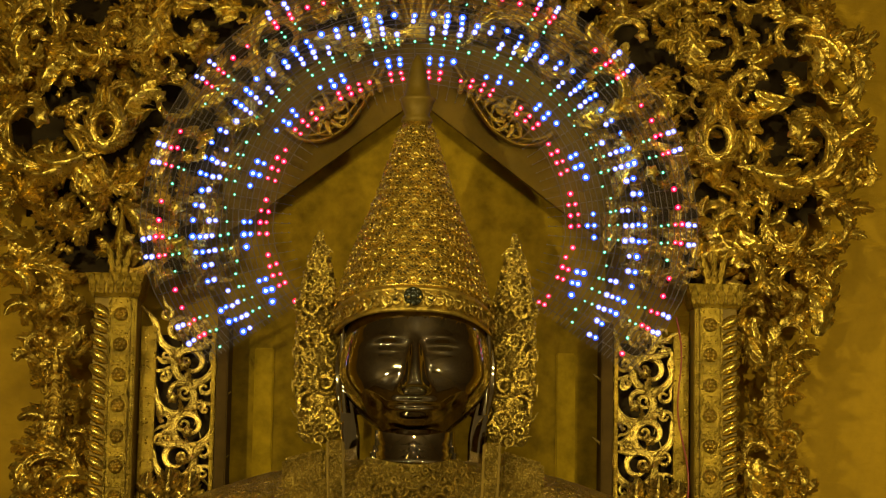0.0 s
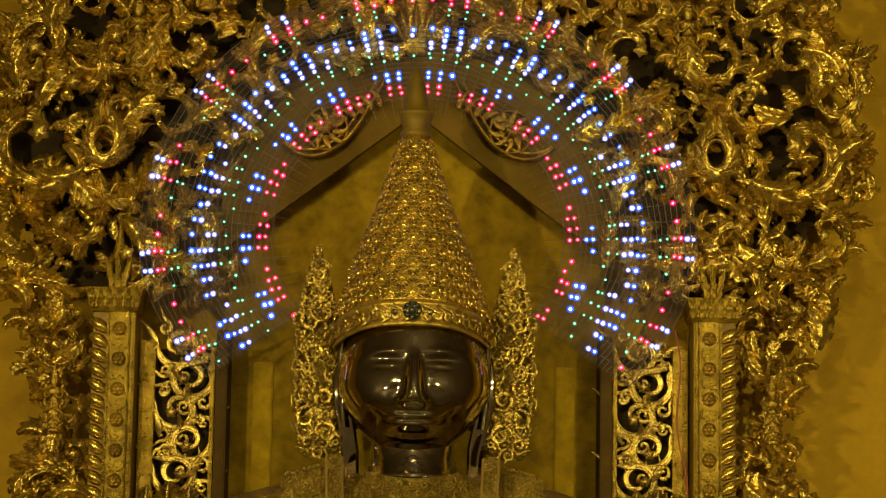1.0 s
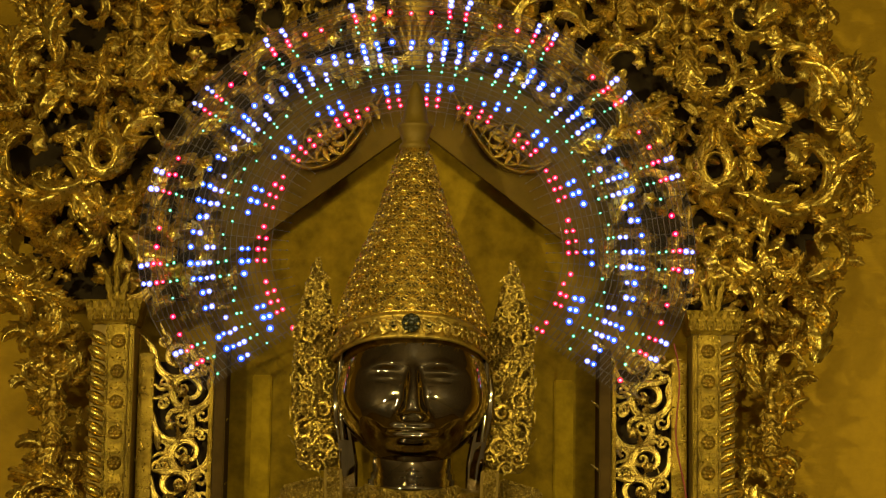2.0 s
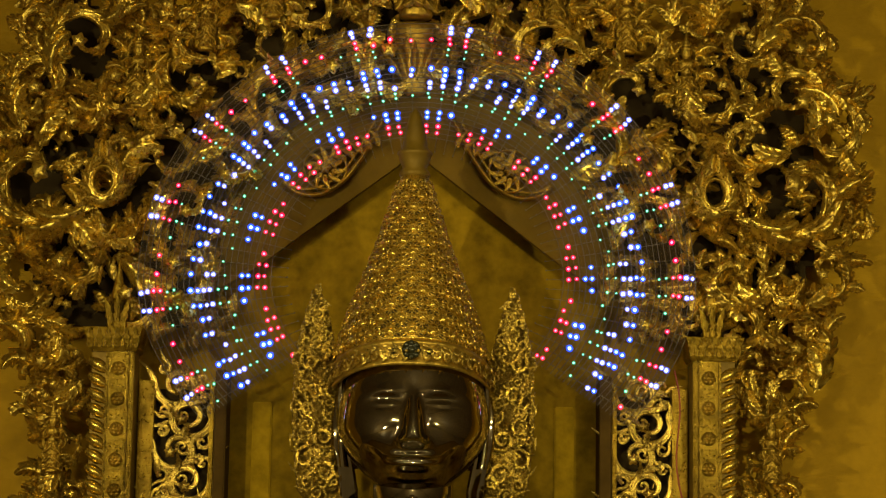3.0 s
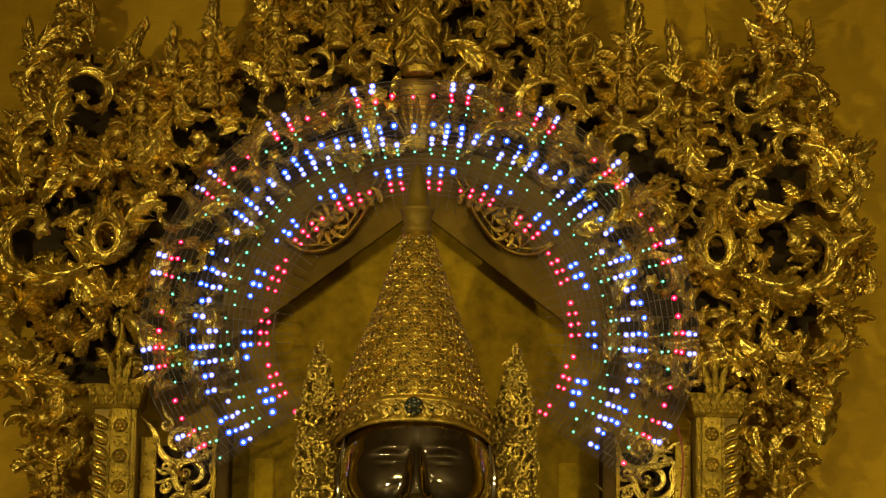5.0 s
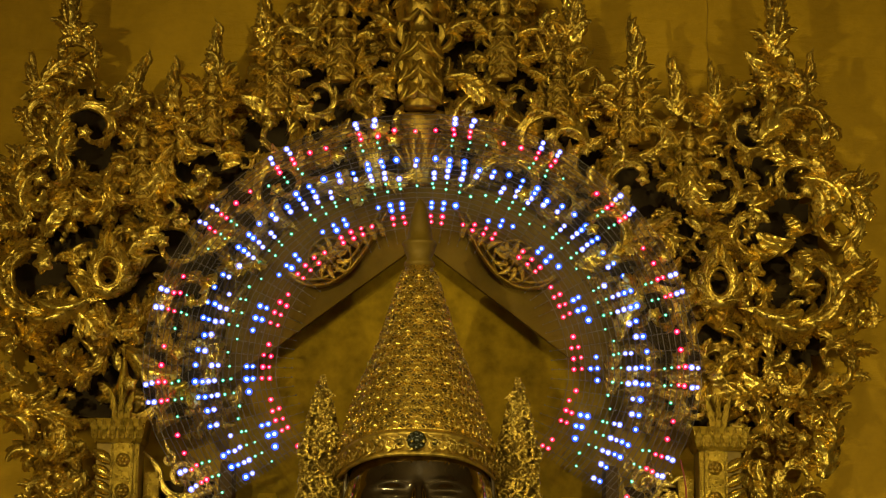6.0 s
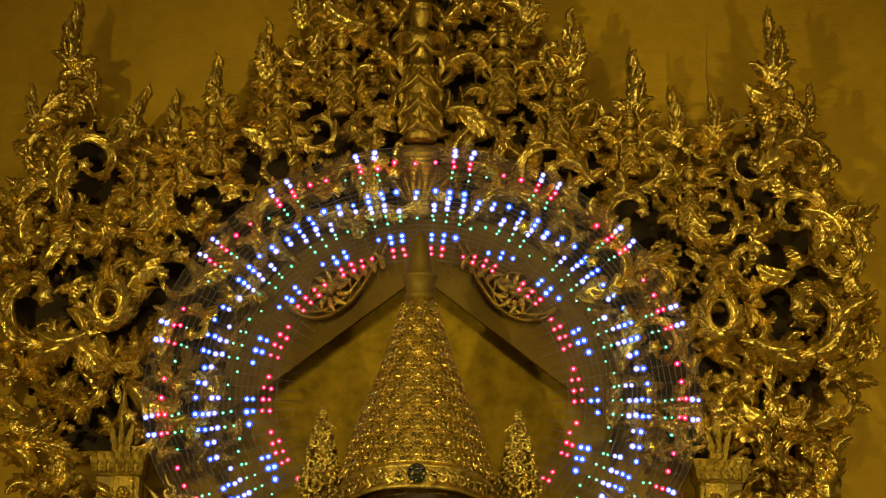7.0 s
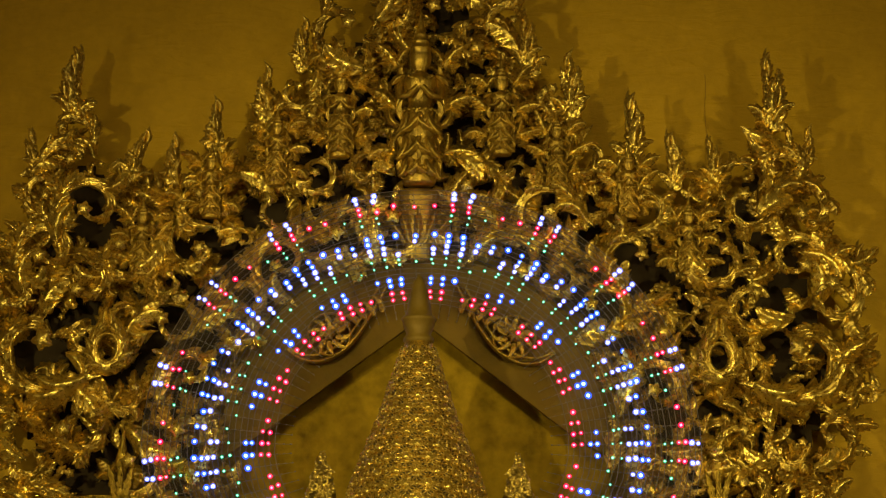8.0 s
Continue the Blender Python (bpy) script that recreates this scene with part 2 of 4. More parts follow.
def ribbon(soup, path, width, bulge, lobes=0, depth=0.3, twist=0.0, across=6, veins=3):
    """A carved frond along a path (n x 3) in the x-z plane: lobed edges, a swelling front with veins, a flatter back."""
    n = len(path)
    tan = np.gradient(path, axis=0)
    tan[:, 1] = 0
    tan /= np.linalg.norm(tan, axis=1)[:, None] + 1e-9
    side = np.stack([tan[:, 2], np.zeros(n), -tan[:, 0]], 1)
    s = np.linspace(0, 1, n)
    turn = twist * np.sin(s * 5.0 + 0.6)
    c = np.linspace(-1, 1, across + 1)
    edge = np.ones(n)
    if lobes:
        edge = 1 - depth * (1 - np.abs(np.sin(s * lobes * np.pi)) ** 0.6)
    tilt = side * np.cos(turn)[:, None] + np.array([0, 1, 0]) * np.sin(turn)[:, None]
    w, h = width * edge, bulge
    front = path[:, None] + tilt[:, None] * (w[:, None] * c)[:, :, None]
    swell = np.sqrt(np.clip(1 - c ** 2, 0, 1)) * (0.68 + 0.32 * np.cos(c * veins * np.pi))
    wave = 1 + (0.3 * np.sin(s * lobes * 2 * np.pi) if lobes else 0)
    front[:, :, 1] -= (h * wave)[:, None] * swell
    back = path[:, None] + tilt[:, None] * (w[:, None] * c)[:, :, None]
    back[:, :, 1] += (0.45 * h)[:, None] * np.sqrt(np.clip(1 - c ** 2, 0, 1))
    soup.grid(np.concatenate([front, back[:, ::-1][:, 1:-1]], 1), closed_v=True)


def leaf_path(length, bend, curl, n):
    s = np.linspace(0, 1, n)
    a = bend * s ** 1.5
    step = length / (n - 1)
    x = np.cumsum(np.sin(a)) * step
    z = np.cumsum(np.cos(a)) * step
    return np.stack([x - x[0], -curl * s ** 2.2, z - z[0]], 1), s


def add_leaf(soup, where, angle, length, width, bend=0.8, curl=0.04, lobes=4, across=6, n=9, twist=0.45):
    p, s = leaf_path(length, bend, curl, n)
    ca, sa = np.cos(angle), np.sin(angle)
    q = np.stack([p[:, 0] * ca + p[:, 2] * sa, p[:, 1], -p[:, 0] * sa + p[:, 2] * ca], 1) + np.array(where)
    prof = np.sin(np.pi * np.clip(s * 0.86 + 0.14, 0, 1)) ** 0.7 * (1 - 0.4 * s)
    ribbon(soup, q, width * prof + 0.001, width * 0.6 * (prof + 0.1), lobes, 0.4, twist, across)


def acanthus(soup, where, angle, length, width, bend=0.8, curl=0.04, teeth=5, cup=0.35, base=0.25):
    """A carved acanthus leaf: raised midrib, furrows that sweep to saw-toothed edges, the tip curling to the front."""
    p, s = leaf_path(length, bend, curl, teeth * 4 + 2)
    ca, sa = np.cos(angle), np.sin(angle)
    q = np.stack([p[:, 0] * ca + p[:, 2] * sa, p[:, 1], -p[:, 0] * sa + p[:, 2] * ca], 1) + np.array(where)
    tan = np.gradient(q, axis=0)
    tan[:, 1] = 0
    tan /= np.linalg.norm(tan, axis=1)[:, None] + 1e-9
    side = np.stack([tan[:, 2], 0 * s, -tan[:, 0]], 1)
    prof = np.maximum(base * (1 - s), np.sin(np.pi * np.clip(0.10 + 0.88 * s, 0, 1)) ** 0.85) * (1 - 0.35 * s) + 0.02
    saw = (s * teeth) % 1.0
    c = np.linspace(-1, 1, 9)
    k = np.abs(c)
    w = width * prof
    lateral = w[:, None] * c * (1 - k ** 2 * 0.42 * (1 - saw)[:, None])
    ahead = w[:, None] * 0.5 * k ** 1.4 * (0.5 + saw[:, None])
    rise = 0.42 * np.exp(-(c / 0.2) ** 2) + 0.4 * (1 - c ** 2) + 0.34 * k * np.cos(2 * np.pi * (s[:, None] * teeth - 0.5 * k)) - cup * c ** 2
    front = q[:, None] + side[:, None] * lateral[:, :, None] + tan[:, None] * ahead[:, :, None]
    back = front.copy()
    front[:, :, 1] -= w[:, None] * rise
    back[:, :, 1] += w[:, None] * (cup * c ** 2 + 0.18)
    soup.grid(np.concatenate([front, back[:, ::-1][:, 2:-1:2]], 1), closed_v=True)


def add_knob(soup, where, r, petals=0, flat=0.7):
    """A small swelling boss or rosette that faces the front."""
    u = np.linspace(0, np.pi * 0.5, 5)
    v = np.linspace(0, 2 * np.pi, max(12, petals * 4) + 1)[:-1]
    rr = np.sin(u)[:, None] * (1 + (0.22 * np.cos(petals * v) if petals else 0 * v))
    pts = np.stack([rr * np.cos(v) * r, -np.cos(u)[:, None] * r * flat + 0 * rr, rr * np.sin(v) * r], 2)
    soup.grid(pts + np.array(where), closed_v=True)


def spiral(r, turns, tail):
    """The line of a scroll: a lead-in that curls into a spiral, its eye standing to the front."""
    n, k = 34, 8
    s = np.linspace(0, 1, n)
    ang = 0.4 + turns * 2 * np.pi * s
    rad = r * (1 - 0.74 * s ** 0.9)
    path = np.stack([rad * np.cos(ang), -0.5 * r * s ** 1.5, rad * np.sin(ang)], 1)
    t0 = np.array([np.sin(ang[0]), 0, -np.cos(ang[0])])
    back = np.linspace(1, 0, k + 1)[:-1]
    out = np.array([np.cos(ang[0]), 0, np.sin(ang[0])])
    lead = path[0] + t0 * (back * tail * r)[:, None] + out * (0.5 * r * (back * tail) ** 2)[:, None]
    return np.concatenate([lead, path])


def stem_of(soup, path, r, stem, lobes, veins):
    s2 = np.linspace(0, 1, len(path))
    wid = r * stem * (0.45 + 0.75 * np.sin(np.pi * np.clip(s2 * 0.8 + 0.12, 0, 1))) * (1 - 0.35 * s2)
    wid = wid * np.clip(s2 / 0.14, 0.06, 1) ** 0.7
    ribbon(soup, path, wid, wid * 1.1, lobes, 0.3, 0.4, 8, veins)


def heading(path, j):
    d = path[min(j + 1, len(path) - 1)] - path[min(j, len(path) - 2)]
    return math.atan2(d[0], d[2])


def scroll_mesh(name, r, turns, seed, leaves=4, mat=None, stem=0.22, tail=0.9):
    """A fine tendril scroll in one piece, with small lobed leaves and a bud at its eye."""
    rnd = random.Random(seed)
    soup, path = Soup(), spiral(r, turns, tail)
    stem_of(soup, path, r, stem, 0, 3)
    for i in range(leaves):
        j = 8 + int((i + 0.3 + 0.4 * rnd.random()) / leaves * 0.62 * 33)
        add_leaf(soup, path[j] + np.array([0, -0.01, 0]), heading(path, j) + rnd.uniform(0.25, 0.7), r * rnd.uniform(0.65, 0.95),
                 r * rnd.uniform(0.18, 0.26), rnd.uniform(-0.6, 1.7), r * rnd.uniform(0.2, 0.6), rnd.choice((3, 4)))
    add_knob(soup, path[-1] + np.array([0, -0.02, 0]), r * 0.22, 5)
    return soup.mesh(name, mat or CARVED)


def scroll_meshes(r, turns, seed, leaves):
    """An acanthus scroll: its grooved spiral stem with a bud, and the toothed leaves that wrap its outer side and fan off it."""
    rnd = random.Random(seed)
    soup, path = Soup(), spiral(r, turns, 0.7)
    stem_of(soup, path, r, 0.17, 7, 3)
    add_knob(soup, path[-1] + np.array([0, -0.02, 0]), r * 0.2, 5)
    out = []
    for i in range(6):
        j = 1 + int((i + rnd.random() * 0.5) / 6 * 34)
        room = max(0.55, np.hypot(path[j][0], path[j][2]) / r)
        leaf = Soup()
        acanthus(leaf, path[j] + np.array([0, -0.05 * r, 0]), heading(path, j) + rnd.uniform(0.0, 0.4), r * room * rnd.uniform(0.75, 1.05), r * room * rnd.uniform(0.32, 0.44),
                 rnd.uniform(-2.0, -0.7), r * rnd.uniform(0.1, 0.5), 4, rnd.uniform(-0.1, 0.6), 0.5)
        out.append(leaf.mesh("scroll_leaf", CARVED))
    for i in range(leaves):
        j = 8 + int((i + 0.3 + 0.4 * rnd.random()) / leaves * 0.62 * 33)
        leaf = Soup()
        acanthus(leaf, path[j] + np.array([0, -0.01, 0]), heading(path, j) + rnd.uniform(0.4, 1.0), r * rnd.uniform(0.6, 0.9), r * rnd.uniform(0.28, 0.40),
                 rnd.choice((-1, 1)) * rnd.uniform(0.3, 2.2), r * rnd.uniform(0.2, 0.7), 4, rnd.uniform(0, 0.6), 0.5)
        out.append(leaf.mesh("scroll_leaf", CARVED))
    return soup.mesh("scroll", CARVED), out


def leaf_mesh(name, length, width, bend, curl, lobes, mat=None, double=True):
    soup = Soup()
    if double:
        acanthus(soup, (0, 0, 0), 0, length, width * 1.5, bend, curl, lobes + 1)
        acanthus(soup, (0, 0.012, 0), -0.75, length * 0.66, width * 1.2, -bend, curl * 0.8, 4)
        acanthus(soup, (0, 0.012, 0), 0.8, length * 0.6, width * 1.2, bend * 1.4, curl * 1.1, 4)
    else:
        add_leaf(soup, (0, 0, 0), 0, length, width, bend, curl, lobes, 8, 13)
    return soup.mesh(name, mat or CARVED)


def flame_meshes(height, seed):
    """A flame finial: an S-bent toothed tongue drawn to a point, with hooked tongues and a curl standing off its sides."""
    rnd = random.Random(seed)
    soup = Soup()
    n = 30
    s = np.linspace(0, 1, n)
    sway = 0.10 * height * np.sin(s * 2 * np.pi * 0.85 + 0.3) * (1 - 0.4 * s)
    path = np.stack([sway, -0.07 * height * np.sin(s * 3), s * height], 1)
    wid = height * 0.16 * (1 - s) ** 0.75 * (0.55 + 0.75 * np.sin(np.pi * np.clip(s * 1.5 + 0.1, 0, 1))) + 0.0015
    ribbon(soup, path, wid, wid * 0.75, 7, 0.35, 0.35, 10, 5)
    stem, leaves = soup.mesh("flame", CARVED), []
    for i in range(9):
        f = 0.02 + 0.74 * i / 9
        p = path[int(f * (n - 1))]
        sign = 1 if i % 2 else -1
        leaf = Soup()
        acanthus(leaf, p + np.array([sign * 0.03 * height * (1 - f), -0.02 - 0.012 * (i % 3), 0]), sign * rnd.uniform(0.1, 0.45), height * (0.36 - 0.2 * f),
                 height * (0.12 - 0.065 * f), -sign * rnd.uniform(0.7, 1.5) if i > 1 else sign * 1.6, height * rnd.uniform(0.02, 0.12), 4, rnd.uniform(0, 0.5))
        leaves.append(leaf.mesh("flame_leaf", CARVED))
    return stem, leaves


def lathe(soup, profile, x=0, y=0, z=0, seg=40, squash=1.0):
    v = np.linspace(0, 2 * np.pi, seg + 1)[:-1]
    pts = np.array([[(x + r * np.cos(a), y + r * squash * np.sin(a), z + h) for a in v] for h, r in profile])
    soup.grid(pts, closed_v=True)


def put(x, y, z, turn=0.0, size=1.0, flip=False, tip=0.0, yaw=0.0):
    """A pose in the plane of the screen: turn in degrees round the y axis, mirrored if flip."""
    return pose(x, y, z, tip, turn, yaw) @ Matrix.Diagonal((-size if flip else size, size, size, 1))


# ---- the hall ----
hall = [("wall_north", (-6, 6, 0.36, 0.66, 0, 8)), ("wall_south", (-6, 6, -14.3, -14, 0, 8)),
        ("wall_west", (-6.3, -6, -14, 0.36, 0, 8)), ("wall_east", (6, 6.3, -14, 0.36, 0, 8))]
for name, size in hall:
    bm = block(*size)
    north = name == "wall_north"
    ob = part(name, bm, PLASTER if north else STONE, None)
    tagged(ob, "mustard gold plaster wall with uneven trowelled surface" if north else "warm ochre plaster wall closing the shrine hall", "wall", kind="structure")
tagged(part("floor", block(-6.3, 6.3, -14.3, 0.66, -0.2, 0), STONE, None), "warm ochre stone hall floor in front of the shrine", "floor", kind="structure")
tagged(part("ceiling", block(-6.3, 6.3, -14.3, 0.66, 8, 8.2), STONE, None), "warm ochre plastered ceiling above the shrine hall", "ceiling", kind="structure")

# ---- outline of the carved screen ----
TOP = ((0, 5.45), (0.25, 5.05), (0.40, 4.80), (0.48, 4.60), (0.62, 4.36), (0.75, 4.15), (0.88, 4.06), (1.09, 3.98), (1.25, 3.98), (1.4, 4.10),
       (1.53, 4.30), (1.66, 4.15), (1.73, 4.03), (1.82, 3.75), (1.87, 3.60), (1.93, 3.40), (2.0, 3.2))
OUT = ((0.9, 1.72), (1.72, 1.70), (2.03, 1.63), (2.13, 1.67), (2.25, 1.67), (2.35, 1.73), (2.54, 1.73), (2.64, 1.82), (2.76, 1.83), (2.91, 1.90),
       (3.04, 1.97), (3.25, 1.99), (3.4, 1.94), (3.6, 1.87), (3.75, 1.83), (4.05, 1.73), (4.3, 1.60), (6, 1.4))
HALO = (0.0, 2.78)


def top_at(x):
    return float(np.interp(abs(x), [a for a, b in TOP], [b for a, b in TOP]))


def out_at(z):
    return float(np.interp(z, [a for a, b in OUT], [b for a, b in OUT]))


def inside(x, z, margin=0.0):
    if abs(x) > out_at(z) - margin or z > top_at(x) - margin or z < 1.3:
        return False
    if z > 2.58:
        return math.hypot(x, z - HALO[1]) > 0.80 + margin
    return abs(x) > 1.40 + margin


# ---- altar that carries the shrine ----
altar = tagged(empty("altar", 0, -0.3, 0), "stepped gilded altar under the enthroned statue", "altar")
part("base", block(-2.1, 2.1, -1.3, 0.64, 0.0, 0.5, 0.02), FLAT_GOLD, altar)
part("step", block(-1.9, 1.9, -1.0, 0.62, 0.5, 0.9, 0.02), FLAT_GOLD, altar)

# ---- carved screen: backboard, scrolls, leaves, flames ----
screen = tagged(empty("carved_screen", 0, 0.1, 0.9), "tall openwork screen of gilded carved wooden acanthus scrolls", "carved screen")
SHIFT = Matrix.Translation((0, -0.1, -0.9))


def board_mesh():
    """Dark backing boards that stand in for shade in the gaps, cut back behind the carving."""
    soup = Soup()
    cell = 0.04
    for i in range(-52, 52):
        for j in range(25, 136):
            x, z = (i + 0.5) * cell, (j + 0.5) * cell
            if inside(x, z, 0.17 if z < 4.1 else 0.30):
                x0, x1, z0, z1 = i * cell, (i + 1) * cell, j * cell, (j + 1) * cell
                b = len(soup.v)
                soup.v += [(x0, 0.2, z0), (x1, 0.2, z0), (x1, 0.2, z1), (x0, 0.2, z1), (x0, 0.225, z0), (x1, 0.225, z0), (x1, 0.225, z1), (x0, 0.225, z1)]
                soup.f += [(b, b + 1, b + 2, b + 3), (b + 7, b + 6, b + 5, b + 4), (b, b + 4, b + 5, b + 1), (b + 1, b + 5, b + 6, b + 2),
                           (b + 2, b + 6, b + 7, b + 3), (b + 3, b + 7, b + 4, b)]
    return soup.mesh("backboard", GAP_SHADE, False)


part("backboard", board_mesh(), GAP_SHADE, screen, "dark backing boards standing in for shade in the gaps", SHIFT)

SCROLLS = [scroll_meshes(0.12, turns, i, leaves) for i, (turns, leaves) in enumerate(((0.8, 2), (0.95, 2), (0.6, 2), (0.85, 2), (0.5, 3), (0.7, 2), (1.05, 2), (0.65, 3)))]
LEAVES = [leaf_mesh("leaf", 0.16, 0.042, b, c, min(l, 4)) for b, c, l in ((0.9, 0.07, 5), (1.7, 0.05, 5), (2.4, 0.08, 6), (0.3, 0.10, 5), (1.2, 0.12, 4))]
FLAMES = [flame_meshes(0.32, i) for i in range(4)]



def add_scroll(kind, at):
    stem, leaves = kind
    ob = part("scroll", stem, CARVED, screen, "", at)
    for leaf in leaves:
        part("scroll_leaf", leaf, CARVED, ob)


rng = random.Random(7)
taken = []


def free(x, z, r):
    return all((x - a) ** 2 + (z - b) ** 2 > (0.76 * (r + c)) ** 2 for a, b, c in taken)


def scatter(r, tries, keep):
    found = []
    for _ in range(tries):
        x, z = rng.uniform(-2.02, 2.02), rng.uniform(1.4, 5.4)
        if inside(x, z, r * keep) and free(x, z, r):
            taken.append((x, z, r))
            found.append((x, z))
    return found


def flow(x, z):
    """Degrees by which growth leans from upright, fanning out from the niche."""
    return math.degrees(math.atan2(x, max(z - 1.6, 0.2))) * 0.8


# statuettes among the foliage: x, z of the base, height
FIGURES = ((-0.02, 3.93, 0.80), (-0.37, 4.06, 0.46), (0.34, 4.08, 0.46), (-0.645, 3.93, 0.36), (0.585, 3.93, 0.36), (-0.93, 3.78, 0.34),
           (0.90, 3.80, 0.34), (-1.22, 3.52, 0.36), (1.16, 3.55, 0.36), (1.52, 1.95, 0.30), (-1.52, 1.95, 0.30))
for x, z, h in FIGURES:
    taken.append((x, z + 0.25 * h, 0.12 * h / 0.4))
    taken.append((x, z + 0.7 * h, 0.09 * h / 0.4))
MEDALLIONS = ((1.275, 3.19), (-1.34, 3.20))
taken.extend((x, z, 0.085) for x, z in MEDALLIONS)

for sign in (-1, 1):
    for x, z, turn, size, mesh in ((1.64, 3.20, 150, 1.75, 0), (1.76, 2.86, 115, 1.0, 3), (1.62, 3.62, 60, 1.3, 1), (1.30, 3.62, 200, 1.15, 5), (0.98, 3.86, 120, 0.9, 2), (1.56, 4.02, 10, 1.0, 4)):
        add_scroll(SCROLLS[mesh], SHIFT @ put(sign * x, -0.04, z, sign * turn, size, sign < 0, rng.uniform(-8, 8), rng.uniform(-8, 8)))
        taken.append((sign * x, z, 0.085 * size))
for x, z, h in FIGURES[:9]:
    for sign in (-1, 1):
        for f, turn in ((0.2, 70), (0.45, 45), (0.7, 30)):
            part("leaf", LEAVES[rng.randrange(5)], CARVED, screen, "", SHIFT @ put(x + sign * 0.13 * h, -0.03, z + f * h, sign * turn + rng.uniform(-15, 15), 0.5 + 0.5 * h, sign < 0, rng.uniform(-15, 15)))

for size, tries, keep, lay in ((1.25, 1500, 0.75, -0.03), (0.85, 4000, 0.7, 0.01), (0.58, 7000, 0.6, 0.08)):
    for x, z in scatter(0.12 * size, tries, keep):
        turn = flow(x, z) + rng.choice((0, 90, 180, 270)) + rng.uniform(-40, 40)
        add_scroll(rng.choice(SCROLLS), SHIFT @ put(x, lay + rng.uniform(-0.05, 0.05), z, turn, size * rng.uniform(0.9, 1.12),
             rng.random() < 0.5, rng.uniform(-16, 16), rng.uniform(-16, 16)))
for i in range(8):
    for sign in (-1, 1):
        z = 1.40 + i * 0.15
        if abs(z + 0.06 - 2.08) > 0.17:
            add_scroll(SCROLLS[(i * 2 + sign) % 8], SHIFT @ put(sign * (1.50 + 0.035 * (-1) ** i), 0.0, z, 90 * i + rng.uniform(-25, 25), 0.80, i % 2 == (sign > 0),
                 rng.uniform(-12, 12), rng.uniform(-12, 12)))
        add_scroll(SCROLLS[(i * 3 + 2 + sign) % 8], SHIFT @ put(sign * (1.52 + 0.055 * (-1) ** (i + 1)), 0.05, z + 0.07, 90 * i + 140, 0.55, i % 2 == (sign < 0)))
count = 0
while count < 300:
    x, z = rng.uniform(-2.02, 2.02), rng.uniform(1.45, 5.4)
    if inside(x, z, 0.07):
        count += 1
        part("leaf", rng.choice(LEAVES), CARVED, screen, "", SHIFT @ put(x, rng.uniform(0.0, 0.15), z, flow(x, z) + rng.gauss(0, 60), rng.uniform(0.55, 1.1),
             rng.random() < 0.5, rng.uniform(-25, 25), rng.uniform(-30, 30)))
# leaves that stand out along the two side edges
for i in range(17):
    for sign in (-1, 1):
        z = 1.45 + 0.16 * i
        part("leaf", LEAVES[(i * 2 + (sign > 0)) % 5], CARVED, screen, "", SHIFT @ put(sign * (out_at(z + 0.05) - 0.10), 0.03, z, sign * rng.uniform(5, 55), rng.uniform(0.65, 1.0), sign < 0,
             rng.uniform(-15, 15), rng.uniform(-20, 20)))
# flames along the skyline: x, z of the base, height, lean
for x, z, h, lean in ((1.52, 4.24, 0.38, 4), (1.09, 3.96, 0.28, 0), (0.89, 4.08, 0.34, 6), (0.63, 4.28, 0.33, 8), (1.27, 4.0, 0.22, 0), (0.43, 4.52, 0.28, 6),
                      (1.66, 4.06, 0.22, 20), (-1.53, 4.24, 0.36, -4), (-0.89, 4.08, 0.29, -12), (-0.68, 4.24, 0.29, -10), (-1.07, 3.93, 0.27, -10),
                      (-1.28, 3.95, 0.28, 10), (-0.525, 4.48, 0.27, -8), (-1.69, 4.02, 0.2, -18), (1.86, 3.45, 0.3, 14), (-1.88, 3.45, 0.3, -14)):
    stem, licks = rng.choice(FLAMES)
    flame = part("flame", stem, CARVED, screen, "", SHIFT @ put(x, 0.02, z, lean, h / 0.32, x < 0, 0, rng.uniform(-15, 15)))
    for lick in licks:
        part("flame_leaf", lick, CARVED, flame)


def medallion_meshes():
    soup = Soup()
    a = np.linspace(0, 2 * np.pi, 41)[:-1]
    r = 0.074 * (1 + 0.5 * np.maximum(np.sin(a), 0) ** 8)
    ring = []
    for b in np.linspace(0, 2 * np.pi, 9)[:-1]:
        w = 0.030 * (1 + 0.15 * np.abs(np.sin(a * 7)))
        ring.append(np.stack([(r + w * np.cos(b)) * np.cos(a) * 0.82, -0.03 * np.sin(b) * (1 + 0.25 * np.cos(3 * b)) + 0 * a, (r + w * np.cos(b)) * np.sin(a)], 1))
    soup.grid(np.array(ring), closed_u=True, closed_v=True)
    inner = np.stack([0.052 * np.cos(a) * 0.82, -0.02 + 0 * a, 0.058 * np.sin(a)], 1)
    ribbon(soup, np.concatenate([inner, inner[:1]]), np.full(41, 0.010), np.full(41, 0.012), 12, 0.3, 0, 6, 1)
    leaves = []
    for sign in (-1, 1):
        for i in range(5):
            t = sign * (2.9 - 0.55 * i)
            leaf = Soup()
            acanthus(leaf, (0.076 * math.sin(t) * 0.85, -0.030, 0.080 * math.cos(t)), t - sign * 1.75, 0.062, 0.022, sign * 0.75, 0.008, 4, 0.3, 0.6)
            leaves.append(leaf.mesh("ring_leaf", CARVED))
        leaf = Soup()
        acanthus(leaf, (sign * 0.012, -0.03, 0.075), sign * 0.15, 0.08, 0.024, -sign * 0.5, 0.01, 4)
        leaves.append(leaf.mesh("ring_leaf", CARVED))
    return soup.mesh("medallion", CARVED), leaves


